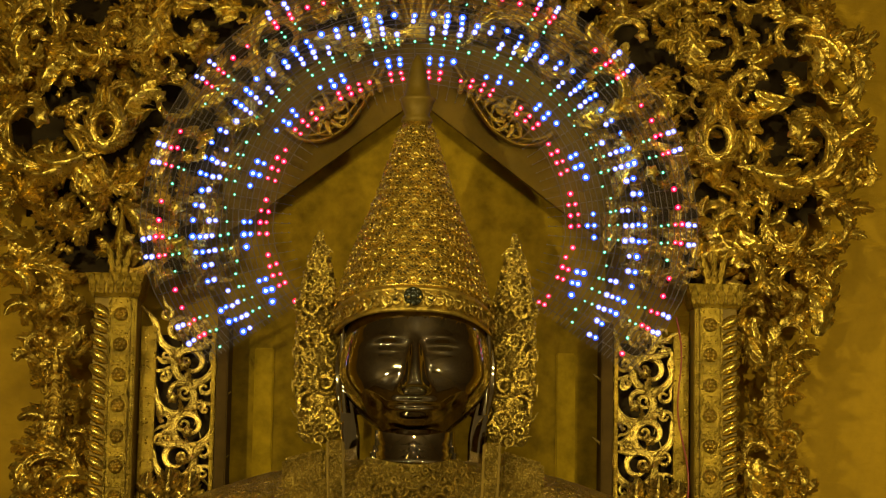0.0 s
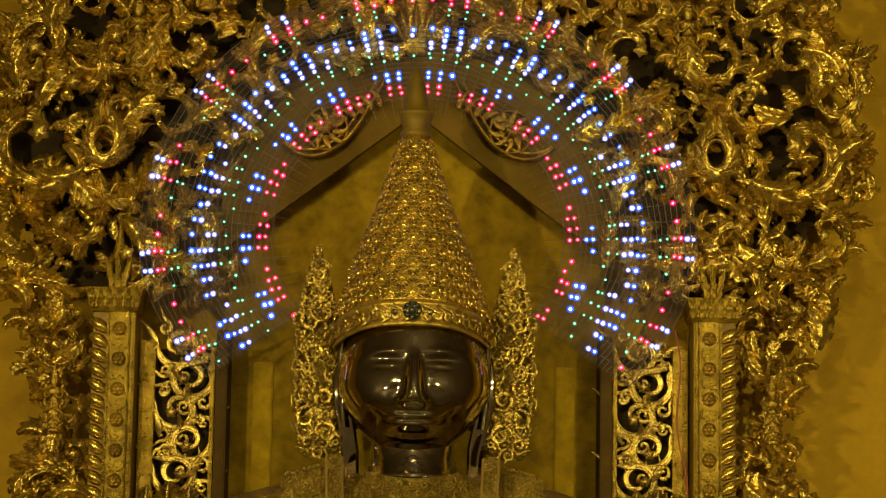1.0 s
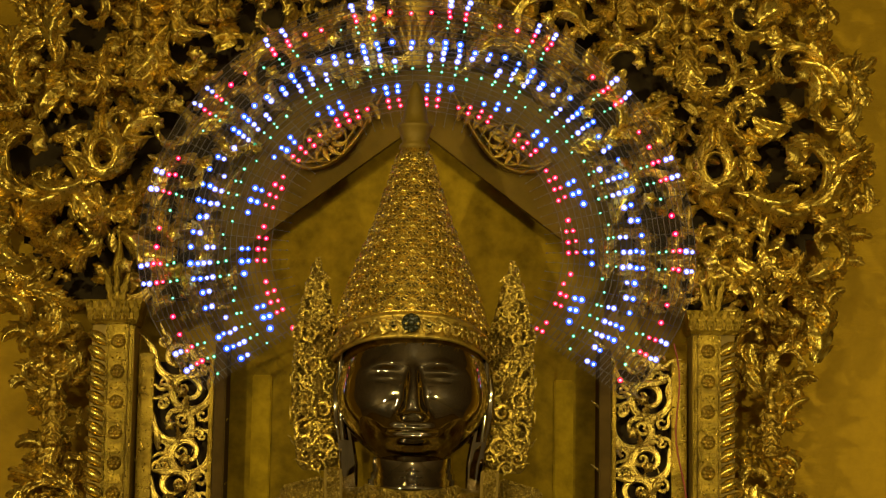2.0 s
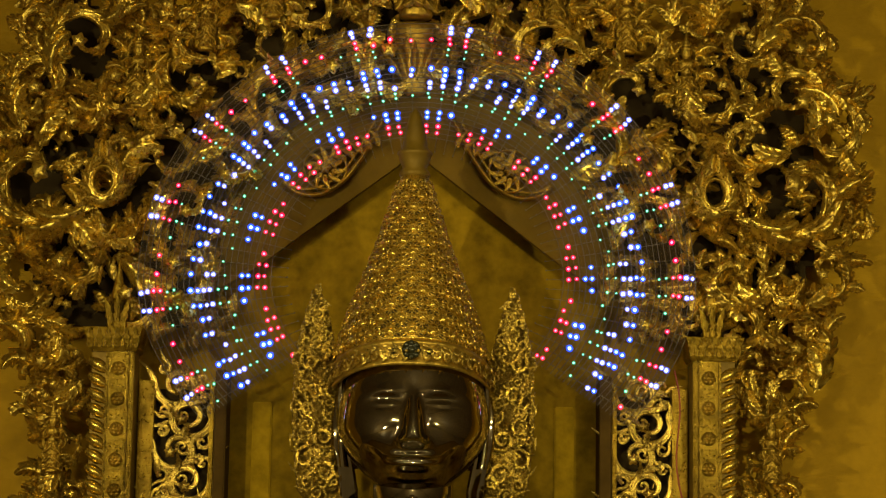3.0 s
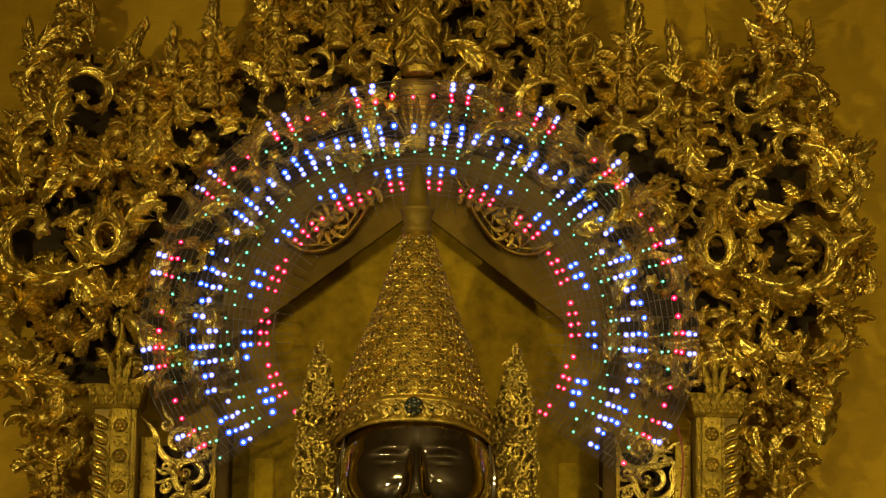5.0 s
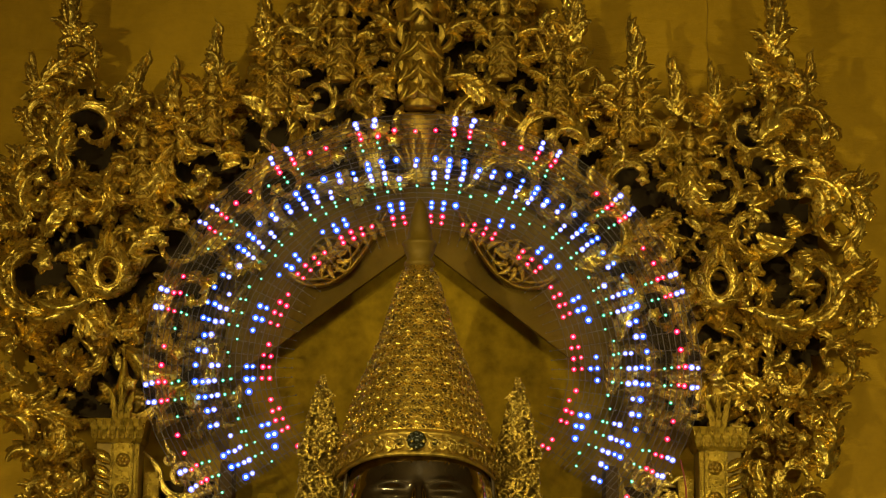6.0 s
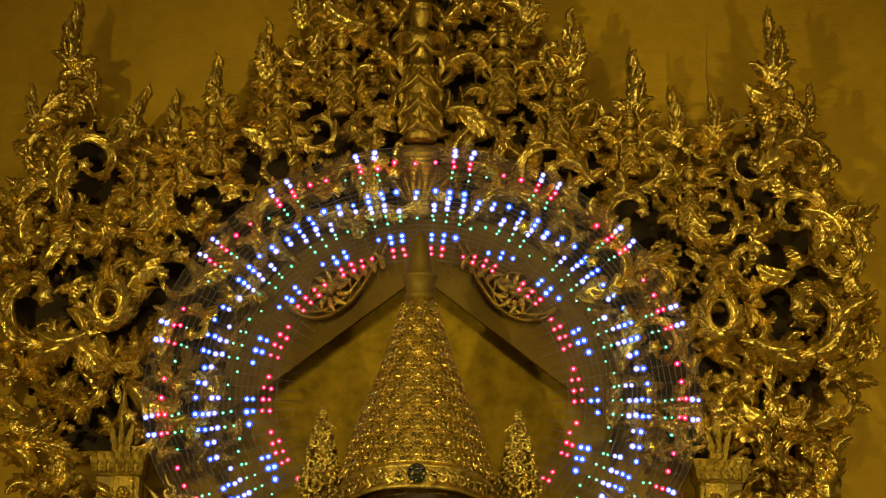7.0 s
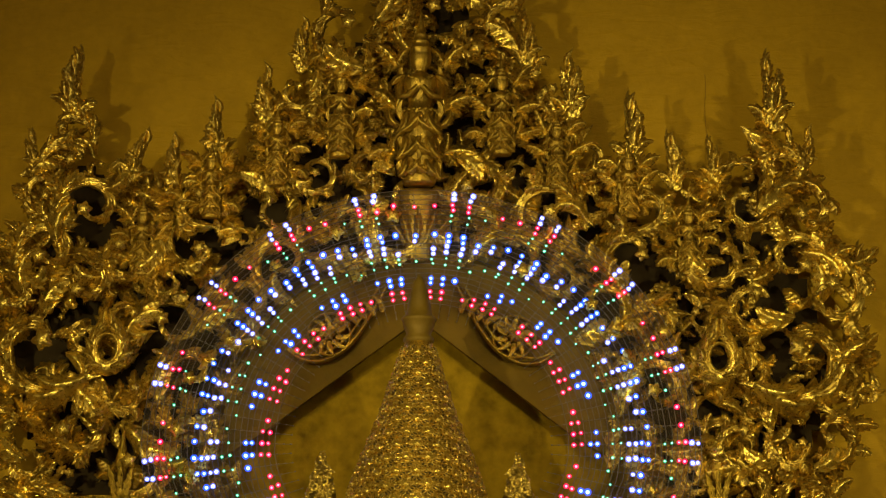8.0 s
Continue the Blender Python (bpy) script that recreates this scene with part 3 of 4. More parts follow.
RING, RING_LEAVES = medallion_meshes()
for x, z in MEDALLIONS:
    medal = part("medallion", RING, CARVED, screen, "open teardrop ring of gilt leaves", SHIFT @ put(x, -0.1, z - 0.01, 0, 1.1))
    for leaf in RING_LEAVES:
        part("ring_leaf", leaf, CARVED, medal)


def statuette_mesh():
    """A small praying attendant as a plain carved shape: brocade skirt, waist, folded arms, head, tiered pointed crown."""
    soup = Soup()
    lathe(soup, ((0.0, 0.001), (0.0, 0.080), (0.02, 0.088), (0.06, 0.078), (0.12, 0.080), (0.2, 0.090), (0.28, 0.096), (0.34, 0.090), (0.40, 0.072),
                 (0.41, 0.078), (0.43, 0.076), (0.44, 0.060), (0.48, 0.060), (0.54, 0.084), (0.58, 0.094), (0.61, 0.084), (0.63, 0.046), (0.645, 0.030), (0.655, 0.032),
                 (0.668, 0.044), (0.69, 0.054), (0.72, 0.058), (0.745, 0.057), (0.77, 0.053), (0.775, 0.060), (0.785, 0.059), (0.79, 0.050), (0.815, 0.048), (0.82, 0.052), (0.828, 0.042), (0.855, 0.036),
                 (0.86, 0.039), (0.868, 0.028), (0.90, 0.020), (0.94, 0.012), (1.0, 0.002)), seg=24, squash=0.78)
    for sign in (-1, 1):
        p = np.array([(sign * 0.085, 0, 0.605), (sign * 0.112, -0.02, 0.55), (sign * 0.105, -0.05, 0.49), (sign * 0.06, -0.09, 0.485), (sign * 0.012, -0.105, 0.535)])
        ribbon(soup, p, np.array([0.026, 0.024, 0.023, 0.02, 0.014]), np.array([0.024, 0.024, 0.022, 0.02, 0.012]), 0, 0, 0, 6, 1)
        add_leaf(soup, (sign * 0.078, 0.0, 0.60), sign * 0.9, 0.09, 0.026, -sign * 1.6, 0.01, 3)
        for z, g in ((0.03, 0.16), (0.20, 0.12), (0.36, 0.14)):
            add_leaf(soup, (sign * 0.066, 0.0, z), sign * (0.6 + z), g, 0.03, -sign * (1.0 + z * 2), 0.03, 3)
    for i in range(9):
        a = (i - 4) * 0.36
        add_knob(soup, (0.088 * math.sin(a), -0.070 * math.cos(a), 0.417), 0.011, 0)
    for i in range(7):
        a = (i - 3) * 0.42
        for z, drop in ((0.40, 0.16), (0.26, 0.15), (0.13, 0.11)):
            acanthus(soup, (0.090 * math.sin(a), -0.074 * math.cos(a), z), math.pi + 0.35 * a + (0.3 if i % 2 else -0.3), drop, 0.042, 0.9 if i % 2 else -0.9, 0.014, 4)
    for sign in (-1, 1):
        acanthus(soup, (sign * 0.075, -0.02, 0.62), sign * 1.9, 0.10, 0.034, sign * 0.9, 0.02, 4)
        acanthus(soup, (sign * 0.09, 0.0, 0.33), sign * 1.3, 0.13, 0.036, -sign * 1.6, 0.02, 4)
    add_leaf(soup, (0, -0.062, 0.40), math.pi, 0.30, 0.03, 0.0, 0.012, 6, 8, 15, 0.0)
    for i in range(7):
        a = (i - 3) * 0.3
        add_knob(soup, (0.078 * math.sin(a), -0.066 * math.cos(a), 0.595 + 0.012 * abs(i - 3) - 0.02), 0.012, 5)
    return soup.mesh("statuette", STATUETTE)


post = Soup()
lathe(post, ((3.60, 0.03), (3.62, 0.055), (3.66, 0.05), (3.70, 0.062), (3.78, 0.058), (3.82, 0.070), (3.85, 0.062), (3.88, 0.085), (3.92, 0.090), (3.93, 0.001)), -0.02, -0.04, 0, 20, 0.6)
for i in range(5):
    acanthus(post, (-0.02 + 0.06 * math.sin((i - 2) * 0.6), -0.04 - 0.035 * math.cos((i - 2) * 0.6), 3.68), 0.25 * (i - 2), 0.16, 0.03, 0.2 * (i - 2), 0.012, 4)
part("pedestal", post.mesh("pedestal", STATUETTE), STATUETTE, screen, "leafed pedestal below the tall statuette", SHIFT)
FIGURE = statuette_mesh()
for x, z, h in FIGURES:
    ob = part("statuette", FIGURE, STATUETTE, None, "", pose(x, -0.06 if abs(x) > 0.1 else -0.1, z) @ Matrix.Diagonal((h * (1.05 if abs(x) < 0.1 else 1.15), h, h, 1)))
    tagged(ob, "small gilded praying attendant statuette among carved scrolls" if abs(x) > 0.1 else "tall gilded praying statuette with tiered crown on the crest",
           "statuette", "statuettes on the screen")

# ---- niche canopy board with its pointed opening ----
canopy = tagged(empty("niche_canopy", 0, 0.0, 3.4), "dull gilt canopy board, darkened as in low light, with a pointed opening over the niche", "canopy")


def canopy_mesh():
    soup = Soup()
    rows = []
    for t in np.linspace(-1, 1, 49):
        x_in, z_in = 0.68 * t - 0.01, 3.365 - 0.515 * abs(t)
        a = t * 1.62
        x_out, z_out = 0.86 * math.sin(a), HALO[1] + 0.86 * math.cos(a)
        rows.append([(x_in, 0.085, z_in), (x_in, 0.04, z_in), (x_out, 0.0, z_out), (x_out, 0.10, z_out)])
    soup.grid(np.array(rows), closed_v=True)
    return soup.mesh("board", CANOPY, False)


part("board", canopy_mesh(), CANOPY, canopy, "", Matrix.Translation((0, 0, -3.4)))


def bracket_mesh():
    """A hanging scrolled bracket: an S-shaped mosaic border round an openwork wheel of petals."""
    soup = Soup()
    s = np.linspace(0, 1, 44)
    p = np.array(BRACKET_EDGE)
    k = np.linspace(0, 1, len(p))
    path = np.stack([np.interp(s, k, p[:, 0]), 0 * s, np.interp(s, k, p[:, 1])], 1)
    for _ in range(8):
        path[1:-1] = (path[:-2] + 2 * path[1:-1] + path[2:]) / 4
    ribbon(soup, path, np.full(44, 0.0125), np.full(44, 0.010), 22, 0.35, 0, 6, 1)
    inner = path[6:-2] + np.array([0.018, 0, 0.026])
    ribbon(soup, inner, np.full(len(inner), 0.005), np.full(len(inner), 0.008), 0)
    cx, cz = WHEEL
    a = np.linspace(0, 2 * np.pi, 33)
    for r in (0.092, 0.045):
        ribbon(soup, np.stack([cx + r * np.cos(a), 0 * a, cz + r * np.sin(a)], 1), np.full(33, 0.006), np.full(33, 0.009), 0, 0, 0, 4, 1)
    add_knob(soup, (cx, -0.005, cz), 0.024, 6)
    for i in range(10):
        t = i * 2 * np.pi / 10
        add_leaf(soup, (cx + 0.03 * np.sin(t), -0.005, cz + 0.03 * np.cos(t)), t, 0.07, 0.017, 0.9, 0.01, 3)
    for i in range(7):
        add_leaf(soup, (0.17 + 0.035 * i, -0.003, 0.60 - 0.016 * i), 0.1 + 0.22 * i, 0.085, 0.02, 1.0, 0.015, 3)
    return soup.mesh("bracket", STATUETTE)


BRACKET_EDGE = ((0.14, 0.74), (0.17, 0.69), (0.21, 0.61), (0.26, 0.52), (0.32, 0.44), (0.41, 0.38), (0.51, 0.38), (0.58, 0.43))
WHEEL = (0.4, 0.5)
BRACKET = bracket_mesh()
for flip in (False, True):
    part("bracket", BRACKET, STATUETTE, canopy, "scrolled gilt bracket with beaded border", put(0, -0.02, HALO[1] - 3.4, 0, 1, flip))

part("niche_panel", block(-0.83, 0.83, 0.205, 0.23, -2.5, 0.02), NICHE_SHADED, canopy, "olive plaster back of the niche, shade put into its colour")
# added strips: light falling between shadows, built as paler plaster
for sign in (-1, 1):
    part("pilaster", block(*sorted((sign * 0.615, sign * 0.70)), 0.19, 0.206, -2.5, -1.12, 0.006), LIT_STRIP, canopy, "narrow raised strip in paler mustard, standing in for a stripe of light")

# ---- pillars ----
pillar = tagged(empty("pillar", -1.265, -0.05, 0.9), "square gilded pillar with twisted leaf edge and rosettes", "pillar", "pillars beside the niche")

part("shaft", block(-0.095, 0.085, -0.05, 0.12, 0, 1.57, 0.006), FLAT_GOLD, pillar)
part("panel", block(-0.022, 0.062, -0.066, -0.048, 0, 1.56, 0.004), PILLAR, pillar)
part("bead", block(0.066, 0.084, -0.068, -0.049, 0, 1.56, 0.006), PILLAR, pillar)
part("fillet", block(-0.034, -0.024, -0.068, -0.049, 0, 1.56, 0.004), PILLAR, pillar)


def rope_leaf_mesh():
    soup = Soup()
    s = np.linspace(0, 1, 9)
    path = np.stack([-0.040 + 0.080 * s, 0 * s, 0.05 * (s - 0.5) * -1.0], 1)
    ribbon(soup, path, 0.026 * np.sin(np.pi * (0.12 + 0.76 * s)), 0.022 * np.sin(np.pi * (0.1 + 0.8 * s)), 0, 0, 0, 6, 1)
    return soup.mesh("rope_leaf", CROWN)


def rosette_mesh(r):
    soup = Soup()
    add_knob(soup, (0, 0, 0), r, 0, 0.3)
    for i in range(6):
        a = i * math.pi / 3
        add_knob(soup, (0.58 * r * math.cos(a), -0.15 * r, 0.58 * r * math.sin(a)), r * 0.33, 0, 0.8)
    add_knob(soup, (0, -r * 0.25, 0), r * 0.36, 0, 0.9)
    return soup.mesh("rosette", STATUETTE)


ROPE, ROSE = rope_leaf_mesh(), rosette_mesh(0.031)
for i in range(24):
    part("rope_leaf", ROPE, CROWN, pillar, "", pose(-0.066, -0.058, 0.03 + i * 0.064))
for i in range(12):
    part("rosette", ROSE, CROWN, pillar, "", pose(0.02, -0.066, 0.08 + i * 0.128))
    part("panel_tile", block(-0.037, 0.037, -0.016, 0, -0.020, 0.020, 0.007), PILLAR, pillar, "", pose(0.02, -0.066, 0.144 + i * 0.128) if i < 11 else pose(0.02, -0.066, 0.02))
cap = Soup()
for z, g in ((1.56, 0.0), (1.58, 0.012), (1.60, 0.014), (1.64, 0.022), (1.66, 0.03)):
    cap.v += [(-0.10 - g, -0.07 - g, z), (0.09 + g, -0.07 - g, z), (0.09 + g, 0.12, z), (-0.10 - g, 0.12, z)]
for i in range(4):
    cap.f += [(4 * i + j, 4 * i + (j + 1) % 4, 4 * i + 4 + (j + 1) % 4, 4 * i + 4 + j) for j in range(4)]
cap.f += [(16, 17, 18, 19), (3, 2, 1, 0)]
capital = part("capital", cap.mesh("capital", PILLAR, False), PILLAR, pillar, "flared gilt capital edged with petals")
PETAL = leaf_mesh("petal", 0.085, 0.022, 0.0, 0.02, 3, PILLAR, False)
for i in range(6):
    part("petal", PETAL, CROWN, capital, "", pose(-0.10 + i * 0.038, -0.085, 1.575))
finial = Soup()
lathe(finial, ((1.66, 0.03), (1.68, 0.045), (1.70, 0.03), (1.74, 0.022), (1.80, 0.034), (1.86, 0.02), (1.9, 0.012), (1.98, 0.002)), seg=12)
for a in (-0.11, 0.0, 0.11):
    add_leaf(finial, (a * 0.2, -0.03, 1.66), a, 0.15, 0.026, a * 3, 0.01, 4)
part("finial", finial.mesh("finial", PILLAR), PILLAR, pillar, "upright leaf finial on the capital")
twin = copy_thing(pillar, Matrix.Translation((1.265, -0.05, 0.9)))
for o in (twin, *twin.children_recursive):
    if o.parent is twin:
        o.matrix_basis = Matrix.Diagonal((-1, 1, 1, 1)) @ o.matrix_basis

# ---- openwork panels between pillar and niche, with their dark posts ----
VINE = [scroll_mesh("vine", 0.09, t, 20 + i, l, FILIGREE, 0.19, 1.3) for i, (t, l) in enumerate(((1.3, 3), (1.1, 3), (1.45, 3)))]
HOOK = [scroll_mesh("hook", 0.035, 0.95, 30 + i, 1, FILIGREE, 0.3, 1.6) for i in range(2)]
FROND = leaf_mesh("frond", 0.10, 0.02, 1.3, 0.02, 3, FILIGREE, True)
TIP = leaf_mesh("lotus_tip", 0.12, 0.036, 0.1, 0.02, 4, FILIGREE, True)
for sign in (-1, 1):
    panel = tagged(empty("openwork_panel", sign * 0.98, 0.03, 0.9), "pierced gilt panel of curling vines against darkness", "carved panel", "openwork panels beside the niche")
    # dark sheet added as the shade behind the pierced vines
    part("backing", block(-0.16, 0.16, 0.06, 0.08, 0, 1.42), GAP_SHADE, panel, "dark backing standing in for shade behind the vines")
    part("side_board", block(*sorted((sign * 0.125, sign * 0.19)), -0.03, 0.05, 0, 1.45, 0.004), PILLAR, panel)
    part("border", block(*sorted((-sign * 0.112, -sign * 0.13)), -0.035, 0.04, 0, 1.45, 0.004), PILLAR, panel)
    part("post", block(*sorted((-sign * 0.135, -sign * 0.185)), -0.05, 0.16, 0, 1.5, 0.006), POST_WOOD, panel, "plain brown wooden post")
    for i in range(7):
        flip = bool(i % 2)
        z = 0.62 + i * 0.135
        part("vine", VINE[i % 3], FILIGREE, panel, "", put((0.025 if flip else -0.025), 0.0, z, 150 if i % 2 else 200, 1.12, flip))
        for dx, dz, turn in ((-0.085, 0.03, 40), (-0.07, -0.05, 200), (0.09, 0.075, 300), (0.0, 0.01, 120)):
            part("hook", HOOK[i % 2], FILIGREE, panel, "", put(-dx if not flip else dx, -0.012, z + dz, turn + 25 * i, 0.9, not flip))
        part("frond", FROND, FILIGREE, panel, "", put((-0.05 if flip else 0.05), -0.01, z + 0.02, 60 if flip else -60, 0.8, flip))
    for dx, z, g in ((-0.05, 0.68, 1.45), (0.04, 0.70, 1.15), (-0.14, 0.74, 0.8)):
        part("lotus_tip", TIP, FILIGREE, panel, "", put(-sign * dx, -0.06, z, 0, g, False, 6))

# ---- enthroned statue: one plain shape of polished bronze in gilt robes ----


def statue_mesh():
    soup = Soup()
    bell = lambda a, m, w: np.exp(-((a - m) / w) ** 2)
    nv, nu = 120, 150
    v = np.linspace(0.02, np.pi - 0.02, nv)
    u = np.linspace(0, 2 * np.pi, nu + 1)[:-1]
    pts = np.zeros((nv, nu, 3))
    for i, b in enumerate(v):
        zz = np.cos(b)
        jaw = 1.0 - 0.42 * max(-zz, 0) ** 1.7 + 0.03 * bell(zz, -0.1, 0.4)
        ring = np.sin(b) ** (0.42 if zz > 0 else 0.72) * jaw
        x = 0.297 * ring * np.cos(u)
        y = 0.30 * ring * np.sin(u)
        z = 2.14 + (0.31 if zz > 0 else 0.305) * zz + 0 * u
        pts[i] = np.stack([x, y, z], 1)
    face = pts[:, :, 1] < 0
    x, z = pts[:, :, 0], pts[:, :, 2]
    ax = np.abs(x)
    arch = 2.258 - 1.1 * (ax - 0.10) ** 2 * 2
    push = 0.013 * bell(z, arch, 0.018) * bell(ax, 0.11, 0.075)
    push -= 0.024 * bell(z, 2.215, 0.028) * bell(ax, 0.10, 0.06)
    push += 0.016 * bell(z, 2.205 + 0.5 * (ax - 0.1) ** 2, 0.018) * bell(ax, 0.105, 0.045)
    push -= 0.008 * bell(z, 2.193, 0.006) * bell(ax, 0.105, 0.05)
    ridge = np.clip((2.25 - z) / 0.2, 0, 1)
    tip = 1 / (1 + np.exp(-(z - 2.05) / 0.006))
    push += (0.022 + 0.075 * ridge) * np.exp(-(ax / (0.017 + 0.026 * ridge)) ** 4) * tip / (1 + np.exp((z - 2.25) / 0.012))
    push += 0.03 * bell(ax, 0.046, 0.016) * bell(z, 2.068, 0.016)
    curve = 0.35 * ax ** 2
    push += 0.026 * bell(z, 2.008 - 0.3 * ax ** 2 + curve, 0.010) * np.exp(-(ax / 0.075) ** 4)
    push += 0.022 * bell(z, 1.974 + curve * 2, 0.016) * np.exp(-(ax / 0.058) ** 4)
    push -= 0.014 * bell(z, 1.993 + curve, 0.0045) * np.exp(-(ax / 0.085) ** 4)
    push -= 0.004 * bell(z, 1.945, 0.02) * bell(ax, 0, 0.05)
    push += 0.012 * bell(z, 1.905, 0.035) * bell(ax, 0, 0.06)
    push += 0.012 * bell(z, 2.06, 0.06) * bell(ax, 0.16, 0.07)
    pts[:, :, 1] -= np.where(face, push, 0)
    pts[:, :, 1] -= 0.55
    soup.grid(pts, closed_v=True)
    lathe(soup, ((1.60, 0.20), (1.775, 0.19), (1.785, 0.192), (1.79, 0.182), (1.815, 0.182), (1.82, 0.174), (1.84, 0.174), (1.845, 0.168), (1.9, 0.165), (2.0, 0.16)), 0, -0.52, 0, 48)
    for sign in (-1, 1):
        p = np.array([(sign * 0.288, -0.50, 2.26), (sign * 0.296, -0.53, 2.17), (sign * 0.288, -0.54, 2.07), (sign * 0.268, -0.52, 1.97), (sign * 0.256, -0.50, 1.88), (sign * 0.25, -0.48, 1.78)])
        ribbon(soup, p, np.array([0.026, 0.034, 0.036, 0.036, 0.040, 0.034]), np.full(6, 0.007), 0, 0, 0.2)
    # cap of hair that frames the face from brow to shoulders
    rows = []
    for zz, hw in ((2.42, 0.295), (2.34, 0.303), (2.24, 0.309), (2.14, 0.306), (2.04, 0.298), (1.97, 0.290)):
        rows.append([(-hw, -0.40, zz), (-hw, -0.55, zz), (-hw + 0.012, -0.565, zz), (-hw + 0.03, -0.55, zz), (-hw + 0.05, -0.46, zz),
                     (hw - 0.05, -0.46, zz), (hw - 0.03, -0.55, zz), (hw - 0.012, -0.565, zz), (hw, -0.55, zz), (hw, -0.40, zz)])
    soup.grid(np.array(rows), closed_v=True)
    bronze_faces = len(soup.f)
    rows = []
    for zz, hw, hd in ((0.9, 1.0, 0.48), (1.2, 1.02, 0.42), (1.45, 1.0, 0.36), (1.56, 0.965, 0.32), (1.62, 0.90, 0.29), (1.66, 0.80, 0.26), (1.70, 0.68, 0.24), (1.73, 0.58, 0.22), (1.755, 0.46, 0.21),
                       (1.77, 0.34, 0.205), (1.785, 0.23, 0.20), (1.79, 0.15, 0.15)):
        a = np.linspace(0, 2 * np.pi, 65)[:-1]
        rows.append(np.stack([hw * np.sign(np.cos(a)) * np.abs(np.cos(a)) ** 0.8, -0.48 + hd * np.sin(a), zz + 0 * a], 1))
    soup.grid(np.array(rows), closed_v=True)
    me = soup.mesh("seated_statue", BRONZE)
    me.materials.append(ROBE)
    idx = [0] * bronze_faces + [1] * (len(soup.f) - bronze_faces)
    me.polygons.foreach_set("material_index", idx)
    return me


tagged(part("seated_statue", statue_mesh(), BRONZE, None), "seated statue with polished dark bronze face and gilt robes", "statue")

# shoulder plates, straps and breast cloth
for sign in (-1, 1):
    ob = tagged(empty("shoulder_plate", sign * 0.43, -0.66, 1.745), "tooled gilt shoulder plate with raised border", "ornament", "shoulder plates of the statue")
    bm = block(-0.085, 0.085, -0.02, 0.02, -0.09, 0.06, 0.014)
    for v in bm.verts:
        v.co.z -= sign * v.co.x * 0.28
        v.co.y += abs(v.co.z - 0.05) * -0.1
    part("plate", bm, ROBE, ob)
    for z in (-0.075, 0.045):
        bm = block(-0.085, 0.085, -0.03, -0.018, z - 0.005, z + 0.005, 0.004)
        for v in bm.verts:
            v.co.z -= sign * v.co.x * 0.28
        part("border", bm, ROBE, ob)
    ob = tagged(empty("shoulder_strap", sign * 0.305, -0.76, 1.72), "upright tooled gilt strap band", "ornament", "shoulder straps of the statue")
    bm = block(-0.036, 0.036, -0.02, 0.02, -0.22, 0.135, 0.01)
    for v in bm.verts:
        v.co.x += -sign * 0.1 * (v.co.z - 0.135) * -0.35
    part("band", bm, ROBE, ob)
    for dx in (-0.03, 0.03):
        bm = block(dx - 0.005, dx + 0.005, -0.028, -0.018, -0.22, 0.13, 0.003)
        for v in bm.verts:
            v.co.x += -sign * 0.1 * (v.co.z - 0.135) * -0.35
        part("edging", bm, FLAT_GOLD, ob)
cloth = tagged(empty("breast_ornament", 0, -0.72, 1.6), "tooled gilt breast plate below the neck", "ornament")
soup = Soup()
rows = []
for z, w in ((-0.25, 0.27), (-0.1, 0.262), (0.05, 0.25), (0.13, 0.225), (0.165, 0.195), (0.178, 0.18)):
    t = np.linspace(-1, 1, 25)
    rows.append(np.stack([t * w, 0.12 * t ** 2 - 0.06 - 0.02 * (0.18 - z), z - 0.03 * np.cos(t * 1.5) + 0.02], 1))
soup.grid(np.array(rows))
soup.grid(np.array(rows) + np.array([0, 0.02, 0]), flip=True)
part("plate", soup.mesh("plate", ROBE), ROBE, cloth)
HEART = scroll_mesh("raised_scroll", 0.04, 1.1, 55, 2, ROBE, 0.16, 1.0)
for sign in (-1, 1):
    part("raised_scroll", HEART, ROBE, cloth, "", put(sign * 0.045, -0.075, 0.06, 40 * sign, 1.0, sign < 0))
    part("raised_scroll", HEART, ROBE, cloth, "", put(sign * 0.135, -0.052, 0.07, 130 * sign, 0.9, sign > 0))

TOOLED = [scroll_mesh("raised_curl", 0.022, t, 90 + i, 2, ROBE, 0.24, 1.3) for i, t in enumerate((1.2, 0.95, 1.4))]
tool = random.Random(17)
for row in range(5):
    for col in range(9):
        t = (col - 4 + 0.5 * (row % 2)) / 5.0
        z = 0.0 + row * 0.036
        part("raised_curl", TOOLED[(row + col) % 3], ROBE, cloth, "", put(t * 0.24, 0.12 * t * t - 0.066 - 0.02 * (0.18 - z), z, tool.uniform(0, 360), tool.uniform(0.75, 1.0), t < 0) @ Matrix.Diagonal((1, 0.4, 1, 1)))
for ob in [o for o in scene.objects if o.name.startswith(("shoulder_plate", "shoulder_strap")) and o.parent is None]:
    strap = ob.name.startswith("shoulder_strap")
    for i in range(9 if strap else 15):
        x, z = (0.0, -0.19 + 0.038 * i) if strap else (-0.06 + 0.03 * (i % 5), -0.05 + 0.036 * (i // 5))
        side = 1 if ob.location.x > 0 else -1
        lift = 0.0 if strap else -side * x * 0.28
        slip = side * 0.035 * (z - 0.135) if strap else 0.0
        part("raised_curl", TOOLED[i % 3], ROBE, ob, "", put(x + slip, -0.024, z + lift, tool.uniform(0, 360), 0.75 if strap else 0.7, bool(i % 2)) @ Matrix.Diagonal((1, 0.4, 1, 1)))

